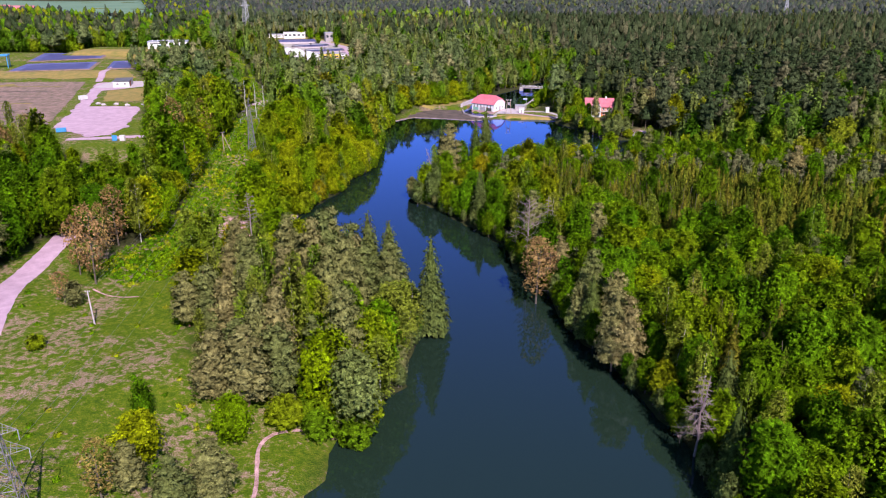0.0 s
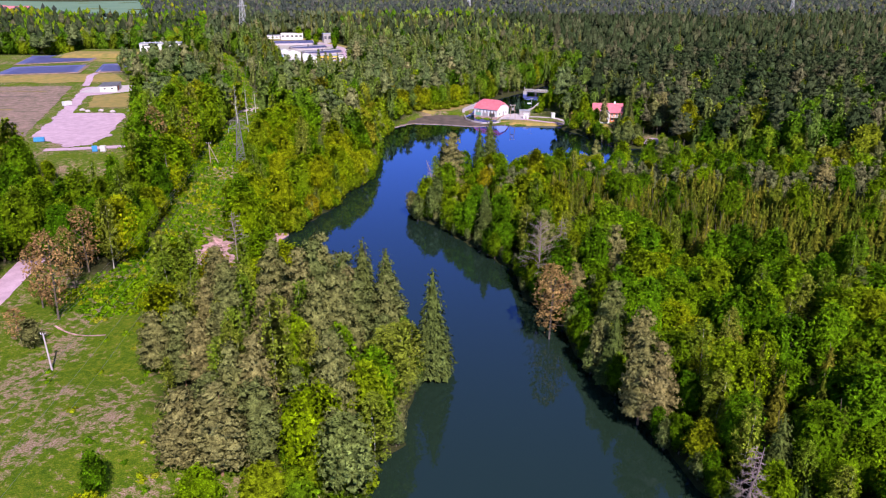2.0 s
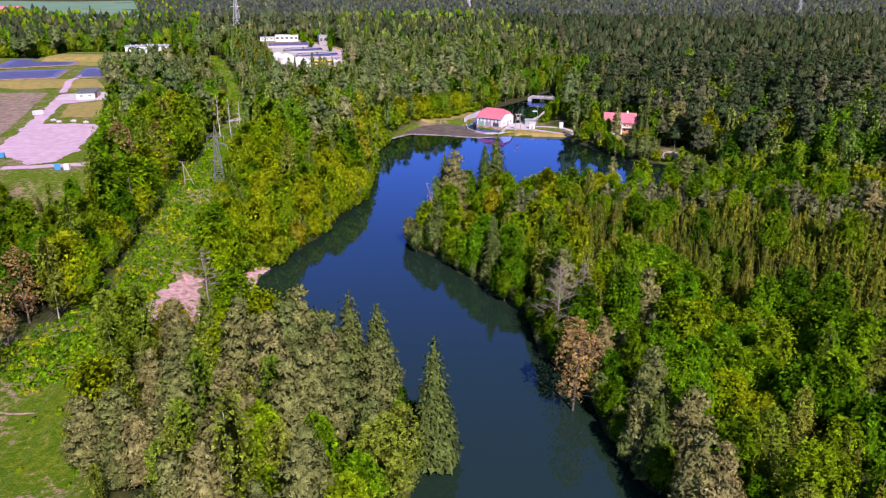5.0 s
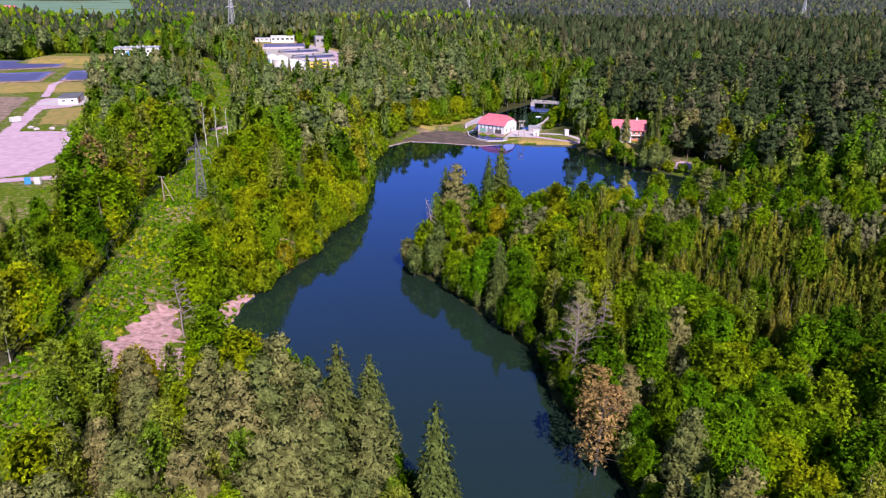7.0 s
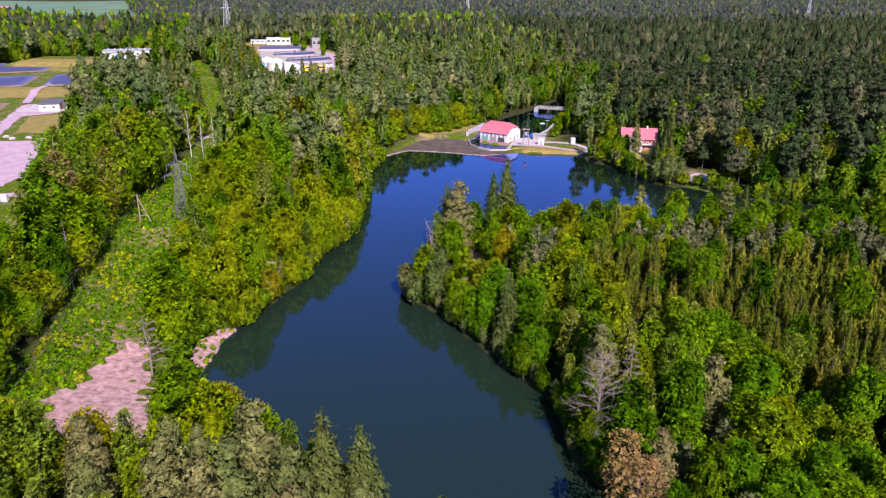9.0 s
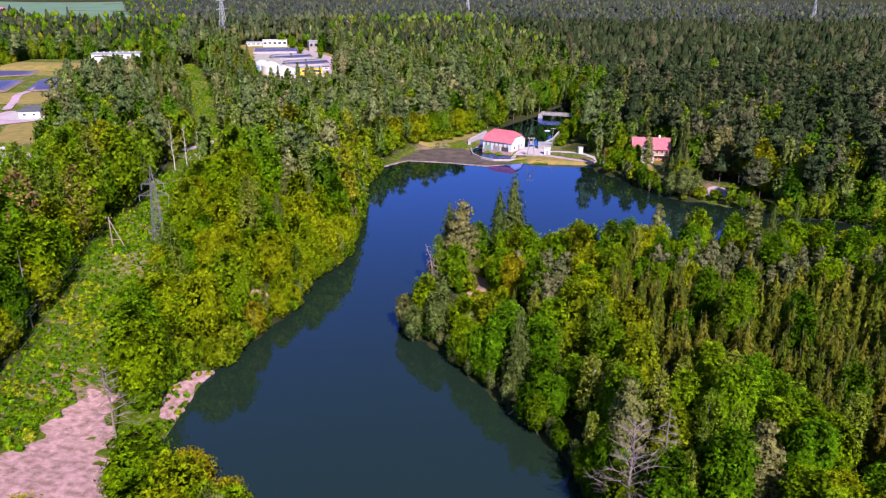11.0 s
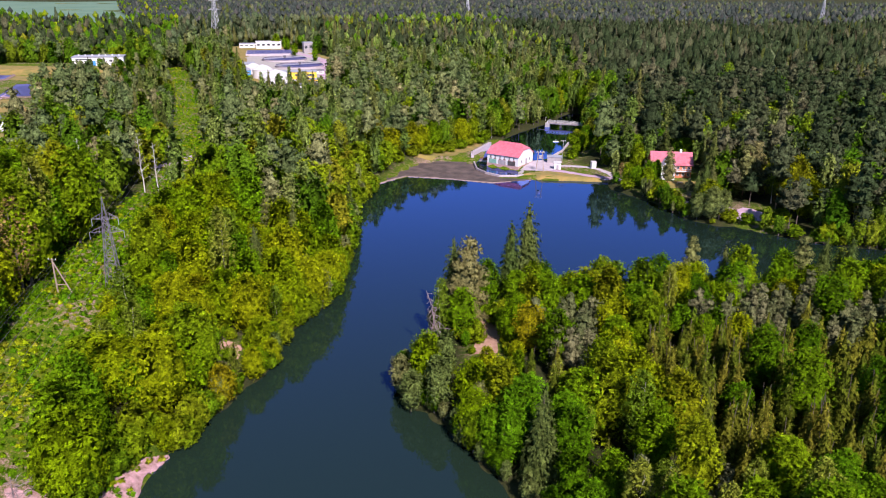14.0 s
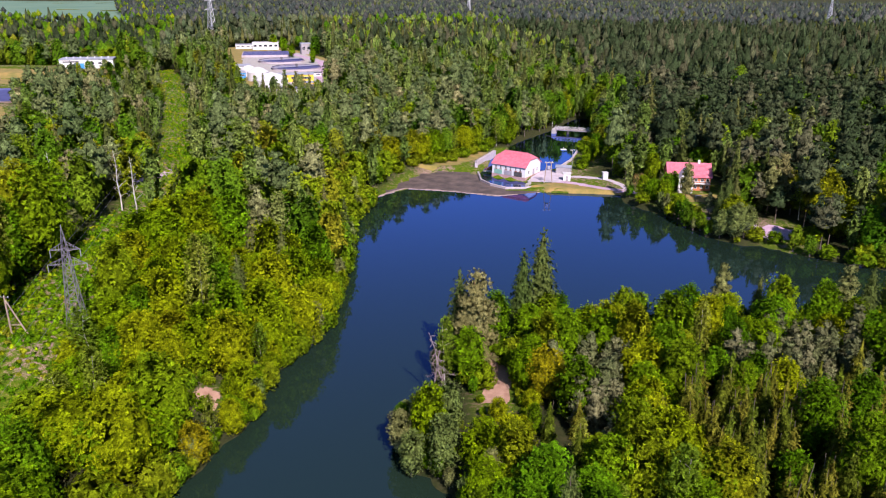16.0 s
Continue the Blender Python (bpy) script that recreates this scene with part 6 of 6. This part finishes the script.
za, zb = float(ground_z(-55, 77)), float(ground_z(-73.3, 279.5))
for z, L in ((0.62, 3.4), (0.76, 2.6)):
    for s in (-1, 1):
        p = (-55 + s * L * math.cos(radians(18)), 77 + s * L * math.sin(radians(18)), za + z * 20.5 - 1.7)
        q = (-73.3 + s * L * math.cos(radians(10)), 279.5 + s * L * math.sin(radians(10)), zb + z * 20.5 - 1.7)
        cable(p, q, 5.5, "thin dark power cable between the lattice pylons")
        cable((p[0] + 16, -160, p[2] + 2), p, 6, "thin dark power cable between the lattice pylons")
        cable(q, (q[0] - 40, 470, q[2] + 8), 5, "thin dark power cable between the lattice pylons")


def utility_pole(x, y, h):
    ob = thing("utility_pole", "pale concrete utility pole in the meadow", "pole", pose(x, y, float(ground_z(x, y)), 0, -2.5, 0))
    part("shaft", mesh_of("shaft", *tube([(0, 0, -0.4), (0, 0, h)], [0.2, 0.12], 7), CONCRETE, True), ob)
    part("crossarm", box_mesh("crossarm", -0.5, 0.5, -0.05, 0.05, h - 0.33, h - 0.23, DARKSTEEL, 0.01), ob)
    for k in (-0.42, 0, 0.42):
        part("insulator", bars_mesh("insulator", [((k, 0, h - 0.22), (k, 0, h + 0.05))], PLASTER, 0.06, 6), ob)


utility_pole(-72.6, 139, 7.6)


def a_pole(x, y, h, turn):
    ob = thing("braced_pole", "reddish wooden A-braced pole in the cut strip", "pole", pose(x, y, float(ground_z(x, y)) - 0.2, 0, 0, turn))
    part("pole", bars_mesh("pole", [((0, 0, 0), (0, 0, h))], WOODPOLE, 0.16, 7), ob)
    part("strut", bars_mesh("strut", [((2.8, 0.6, 0), (0.1, 0, h - 0.8))], WOODPOLE, 0.14, 7), ob)
    part("tie", bars_mesh("tie", [((0, 0, h * 0.25), (2.1, 0.4, h * 0.25))], WOODPOLE, 0.08), ob)
    part("crossarm", box_mesh("crossarm", -0.9, 0.9, -0.06, 0.06, h - 0.3, h - 0.16, DARKSTEEL, 0.01), ob)
    for k in (-0.8, 0, 0.8):
        part("insulator", bars_mesh("insulator", [((k, 0, h - 0.16), (k, 0, h + 0.1))], PLASTER, 0.06, 6), ob)


a_pole(-82.5, 273.6, 7.6, -10)
for k in (-0.8, 0, 0.8):
    cable((-72.6 + k, 139, 15.6), (-82.5 + k, 273.6, 20.4), 2.5, "thin dark cable between the wooden poles", 0.016)


# ---- storage yard, ponds and hall ----
def shed():
    ob = thing("shed", "white shed with dark flat roof in the gravel yard", "shed", pose(-192.3, 450.8, 15.0, 0, 0, 14))
    part("wall", box_mesh("wall", -4.5, 4.5, -8, 8, 0, 3.3, PLASTER, 0.04), ob)
    part("roof", box_mesh("roof", -4.9, 4.9, -8.5, 8.4, 3.3, 3.65, DARKROOF, 0.05), ob)
    part("door", box_mesh("door", 4.5, 4.58, -5, -1.5, 0, 2.8, BRICK, 0.02), ob, "rust-brown sliding door")
    window(ob, -2, -8.02, 1.4, 1.3, 0.9, "s")
    window(ob, 2, -8.02, 1.4, 1.3, 0.9, "s")


shed()
sheet("shed_apron", [(-206, 440), (-184, 438), (-176, 446), (-184, 470), (-206, 470)], CONCRETE, "pale concrete apron round the shed", 1.5, 0.14, 0.2)


def long_hall():
    ob = thing("hall", "long white flat-roofed hall with blue door", "hall", pose(-233, 648, 20.0, 0, 0, 14))
    part("wall", box_mesh("wall", -16, 16, -7, 7, 0, 5.6, PLASTER, 0.05), ob)
    part("roof", box_mesh("roof", -16.4, 16.4, -7.4, 7.4, 5.6, 6.1, GREYROOF, 0.05), ob)
    part("door", box_mesh("door", -7.5, -1.5, -7.1, -6.98, 0, 3.4, BLUEPAINT, 0.03), ob, "bright blue roller door")
    part("strip_window", box_mesh("strip_window", -14, -4, -7.06, -6.98, 4.0, 4.7, GLASS, 0.01), ob)
    for x, w in ((3.0, 3.4), (8.0, 2.0), (13.5, 3.0)):
        window(ob, x, -7.02, 2.6, w, 1.5, "s", bars=3)
    for k in range(7):
        part("roof_vent", box_mesh("roof_vent", -13 + k * 4.2, -12.2 + k * 4.2, -1, 0, 6.1, 7.1, WHITEMETAL, 0.03), ob)


long_hall()
for corners, water in (([(-309, 560), (-331, 628), (-277, 632), (-263, 586)], 16.75), ([(-290, 498), (-302, 546), (-254, 562), (-239, 513)], 16.75), ([(-230, 513), (-247, 566), (-222, 574), (-207, 520)], 16.75)):
    c = np.array(corners, float)
    pond = thing("settling_pond", "dark lined settling pond with pale concrete rim", "pond")
    mid = c.mean(0)
    inner = mid + (c - mid) * 0.93
    part("liner", poly_mesh("liner", [(*p, 17.75) for p in inner] + [(*(mid + (p - mid) * 0.9), 17.3) for p in inner], [(0, 1, 5, 4), (1, 2, 6, 5), (2, 3, 7, 6), (3, 0, 4, 7), (4, 5, 6, 7)], LINER), pond)
    part("rim", poly_mesh("rim", [(*p, 17.2) for p in c] + [(*p, 17.8) for p in inner], [(0, 1, 5, 4), (1, 2, 6, 5), (2, 3, 7, 6), (3, 0, 4, 7)], SLUDGE), pond)
    bm = bmesh.new()
    q = [bm.verts.new((*(mid + (p - mid) * 0.8), 17.4)) for p in inner]
    bm.faces.new(q)
    part("water_surface", finish(bm, "water_surface", TANKWATER), pond)
strip("pond_road", [(-236, 574), (-232, 540), (-226, 500), (-214, 466)], 4, ROAD, "pale path between the settling ponds", 0.3)
frame_shed = thing("crane_frame", "blue steel gantry frame by the ponds", "gantry", pose(-310, 528, 17.0, 0, 0, 20))
for sx in (-6, 6):
    for sy in (-4, 4):
        part("post", bars_mesh("post", [((sx, sy, 0), (sx, sy, 8))], BLUEPAINT, 0.35), frame_shed)
part("roof", box_mesh("roof", -7, 7, -5, 5, 8, 8.8, BLUEPAINT, 0.05), frame_shed)


def container(x, y, z, turn, L, W, H, mat, name, label):
    ob = thing(name, label, name.replace("_", " "), pose(x, y, z, 0, 0, turn))
    part("body", box_mesh("body", -L / 2, L / 2, -W / 2, W / 2, 0.15, H, mat, 0.05), ob)
    for k in range(6):
        part("rib", box_mesh("rib", -L / 2 + (k + 0.5) * L / 6 - 0.08, -L / 2 + (k + 0.5) * L / 6 + 0.08, -W / 2 - 0.06, -W / 2, 0.3, H - 0.15, mat, 0), ob)
    for s in (-1, 1):
        part("skid", box_mesh("skid", -L / 2, L / 2, s * W / 3 - 0.1, s * W / 3 + 0.1, 0, 0.15, DARKSTEEL, 0), ob)


# the blue box stands for a small sign, not a real container
container(-129.8, 288.6, 14.95, 30, 1.8, 1.2, 2.2, BLUEPAINT, "container", "bright blue sign by the road, built as a small box")
container(-126.6, 288.6, 14.95, 0, 1.9, 1.3, 2.3, WHITEMETAL, "container", "white site container by the road")
container(-159.3, 306, 15.1, 20, 3.8, 2.0, 1.7, BLUEPAINT, "container", "bright blue skip at the yard corner")
container(-190.5, 394, 15.1, 60, 4.2, 2.2, 2.2, WHITEMETAL, "container", "white container at the yard edge")
for k, (x, y) in enumerate([(-172, 376), (-166, 377), (-159, 374), (-152, 377), (-149, 372), (-176, 379)]):
    rr = np.random.default_rng(40 + k)
    v, f = blob(rr, (0, 0, 0.35), (1.5, 1.2, 0.75))
    tagged(new("gravel_mound", mesh_of("gravel_mound", v + np.array([x, y, 15.1]), f, CONCRETE)), "pale mound of rubble on the gravel yard", "mound", "mounds on the yard")


# ---- treatment works ----
def block(x, y, w, d, h, turn, wall, roof, label, windows=0, z=7.0):
    ob = thing("works_building", label, "building", pose(x, y, z, 0, 0, turn))
    part("wall", box_mesh("wall", -w / 2, w / 2, -d / 2, d / 2, 0, h, wall, 0.05), ob)
    part("roof", box_mesh("roof", -w / 2 - 0.3, w / 2 + 0.3, -d / 2 - 0.3, d / 2 + 0.3, h, h + 0.5, roof, 0.05), ob)
    for k in range(windows):
        window(ob, -w / 2 + (k + 0.5) * w / windows, -d / 2 - 0.02, h * 0.45, w / windows * 0.6, h * 0.3, "s", bars=2)
    return ob


def tank(x, y, r, h, label, dome=0.0, z=7.0, bridge=True):
    ob = thing("tank", label, "tank", pose(x, y, z))
    v, f = tube([(0, 0, -1), (0, 0, h)], [r, r], 32)
    part("wall", mesh_of("wall", v, f, WHITEMETAL if dome else CONCRETE, True), ob)
    if dome:
        v, f = tube([(0, 0, h), (0, 0, h + dome * 0.7), (0, 0, h + dome)], [r * 1.02, r * 0.5, 0.2], 32)
        part("dome", mesh_of("dome", v, f, WHITEMETAL, True), ob, "white conical tank cover")
    else:
        v, f = tube([(0, 0, h - 0.8), (0, 0, h - 0.78)], [r - 0.1, 0.05], 32)
        part("water_surface", mesh_of("water_surface", v, f, TANKWATER), ob)
        v, f = tube([(0, 0, h), (0, 0, h + 0.02)], [r + 0.35, r - 0.5], 32)
        part("rim", mesh_of("rim", v, f, CONCRETE), ob)
        part("scraper_bridge", box_mesh("scraper_bridge", -r, r, -0.5, 0.5, h + 0.1, h + 0.9, STEEL, 0.05), ob, "", pose(0, 0, 0, 0, 0, 35))
        part("hub", box_mesh("hub", -1, 1, -1, 1, h, h + 2.2, DARKSTEEL, 0.05), ob)


def basin_rows(x, y, w, d, rows, turn, label):
    ob = thing("aeration_basin", label, "basin", pose(x, y, 7.0, 0, 0, turn))
    part("wall", box_mesh("wall", -w / 2, w / 2, -d / 2, d / 2, -0.5, 2.0, CONCRETE, 0.05), ob)
    for k in range(rows):
        y0 = -d / 2 + d * k / rows + 0.6
        part("water_surface", box_mesh("water_surface", -w / 2 + 0.7, w / 2 - 0.7, y0, y0 + d / rows - 1.2, 1.9, 2.06, TANKWATER, 0), ob)


tank(-115, 650, 11, 6, "round white digester tank with conical cover", 4.5)
tank(-133, 690, 7.5, 6, "round white digester tank with conical cover", 3.5)
tank(-146, 716, 6, 5, "round white tank with conical cover", 3)
tank(-142, 818, 20, 1.8, "round open clarifier tank with scraper bridge")
tank(-119, 764, 20, 1.8, "round open clarifier tank with scraper bridge")
basin_rows(-168, 876, 44, 40, 4, 12, "long concrete aeration basin in rows")
block(-106, 686, 26, 10, 5, 10, YELLOWPAINT, GREYROOF, "yellow-clad hall with grey roof", 3)
block(-92, 654, 16, 7, 3.5, 8, YELLOWPAINT, GREYROOF, "low yellow hut with blue-grey roof", 2)
block(-91, 622, 28, 8, 4, 6, PLASTER, DARKROOF, "low white works building with dark roof", 5)
block(-182, 938, 26, 10, 7, 12, PLASTER, WHITEMETAL, "white office building of the works", 5)
block(-205, 948, 20, 10, 4, 12, PLASTER, GREYROOF, "low white workshop row with grey roof", 4)
block(-133, 890, 9, 9, 10, 20, GREYPAINT, GREYROOF, "grey-blue pump tower of the works", 2)
block(-158, 745, 12, 16, 4.5, 15, PLASTER, GREYROOF, "white filter building with grey roof", 2)
block(-152, 708, 9, 20, 4, 20, BLUEPAINT, GREYROOF, "blue-grey sludge building with flat roof", 2)
block(-97, 716, 10, 4, 2.5, 10, PLASTER, DARKROOF, "small white service hut with dark roof", 2)
for x, y, w, label in ((-910, 1680, 50, "far white farmhouse with red tiled roof"), (-985, 1730, 40, "far barn with red tiled roof")):
    ob = thing("farmhouse", label, "farmhouse", pose(x, y, float(ground_z(x, y)) + 2))
    part("wall", box_mesh("wall", -w / 2, w / 2, -9, 9, -3, 6, PLASTER, 0.1), ob)
    for s in (-1, 1):
        part("roof_slope", poly_mesh("roof_slope", [(-w / 2 - 1, s * 10, 5.5), (w / 2 + 1, s * 10, 5.5), (w / 2 + 1, 0, 12), (-w / 2 - 1, 0, 12), (-w / 2 - 1, s * 10, 5.0), (w / 2 + 1, s * 10, 5.0), (w / 2 + 1, 0, 11.5), (-w / 2 - 1, 0, 11.5)], [(0, 1, 2, 3), (7, 6, 5, 4), (0, 4, 5, 1), (2, 6, 7, 3), (1, 5, 6, 2), (3, 7, 4, 0)], TILE), ob)


# ---- dead trees, log, rock ----
def bare_tree(x, y, h, limbs, reach, seed, label, lean=(0, 0), up=0.3, fine=5, bark="dead"):
    rr = np.random.default_rng(seed)
    ob = thing("dead_tree", label, "tree", pose(x, y, float(ground_z(x, y)) - 0.2, lean[0], lean[1], 0))
    part("trunk", mesh_of("trunk", *stem(rr, h, 0.2, 0, 0.3, 1, lean=0.02), BARK[bark], True), ob)
    for k in range(limbs):
        z = h * (0.22 + 0.74 * (k + 0.5) / limbs)
        a = k * 2.4 + rr.uniform(-0.4, 0.4)
        L = reach * (1.15 - 0.9 * z / h) * rr.uniform(0.7, 1.2)
        s = np.array([0, 0, z])
        e = s + np.array([math.cos(a) * L, math.sin(a) * L, L * up * rr.uniform(0.6, 1.4)])
        mid = (s + e) / 2 + np.array([0, 0, 0.1 * L])
        pieces = [tube([s, mid, e], [0.07, 0.04, 0.012], 4)]
        for _ in range(fine):
            q = rr.uniform(0.3, 0.95)
            p = s + (e - s) * q + np.array([0, 0, 0.2 * L * q * (1 - q) * 2])
            t = p + (e - s) * 0.25 * rr.uniform(0.5, 1.2) + rr.normal(0, 0.16 * L, 3)
            pieces.append(tube([p, t], [0.035, 0.01], 3))
        part("branch", mesh_of("branch", *joined(pieces), BARK[bark]), ob)
    return ob


bare_tree(23, 189, 19, 44, 5.5, 1, "bare grey dead tree with tangled branches", up=0.6, fine=13)
bare_tree(28.5, 192, 19, 46, 3.4, 2, "bare grey dead spruce with short twigs", up=-0.1, fine=11)
bare_tree(42, 104, 15.5, 60, 3.2, 3, "bare pinkish-grey dead spruce by the water", up=-0.2, fine=14)
bare_tree(-2.5, 270.5, 15.5, 30, 2.6, 4, "leaning dead spruce with hanging grey twigs", (0, -14), -0.6, 7)
bare_tree(-58, 211.5, 14.5, 34, 4.6, 5, "bare grey dead tree on the sand", up=0.1, fine=7)
bare_tree(-6, 274, 10, 18, 2.2, 6, "small bare grey snag on the shore", (0, 8), 0.3, 5)
bare_tree(-85, 239, 17, 12, 2.0, 7, "tall bare trunk beside the cut strip", up=0.5)
for k, (x, y) in enumerate([(-85, 352), (-87.5, 347), (-93, 350), (-99, 346), (-104, 352), (-110, 348)]):
    bare_tree(x, y, 14.5 + (k % 3) * 1.5, 14, 2.2, 50 + k, "half-dead birch with bare pale trunk", up=0.8, fine=4, bark="birch")
log = new("fallen_log", mesh_of("fallen_log", *tube([(9.5, 221.5, 0.05), (11.5, 223.5, 0.25), (14, 224.5, 0.9)], [0.12, 0.2, 0.24], 7), BARK["dead"], True))
tagged(log, "bare fallen log lying in the water", "log")
for k, (x, y, s) in enumerate([(40.3, 118.5, 1.5), (41.5, 119.5, 0.9)]):
    v, f = blob(np.random.default_rng(60 + k), (x, y, float(ground_z(x, y)) + 0.25 * s), (s, s * 0.8, s * 0.6))
    tagged(new("boulder", mesh_of("boulder", v, f, SAND)), "pale pink boulder at the water's edge", "rock", "boulders")

# ---- trees that stand out ----
HEIGHT = {"ypine": 13.5, "pine": 20.5, "spruce": 22.5, "young": 13.0, "broad": 16.5, "bright": 12.5, "birch": 19.5, "grey": 14.5, "brown": 15.5, "bush": 4.4, "white": 10.5, "deep": 17.5}
for key, x, y, h, wide in MARKED:
    s = h / HEIGHT[key]
    plant(key, x, y, s * wide, 1 / wide, rng.uniform(0, 6.28))
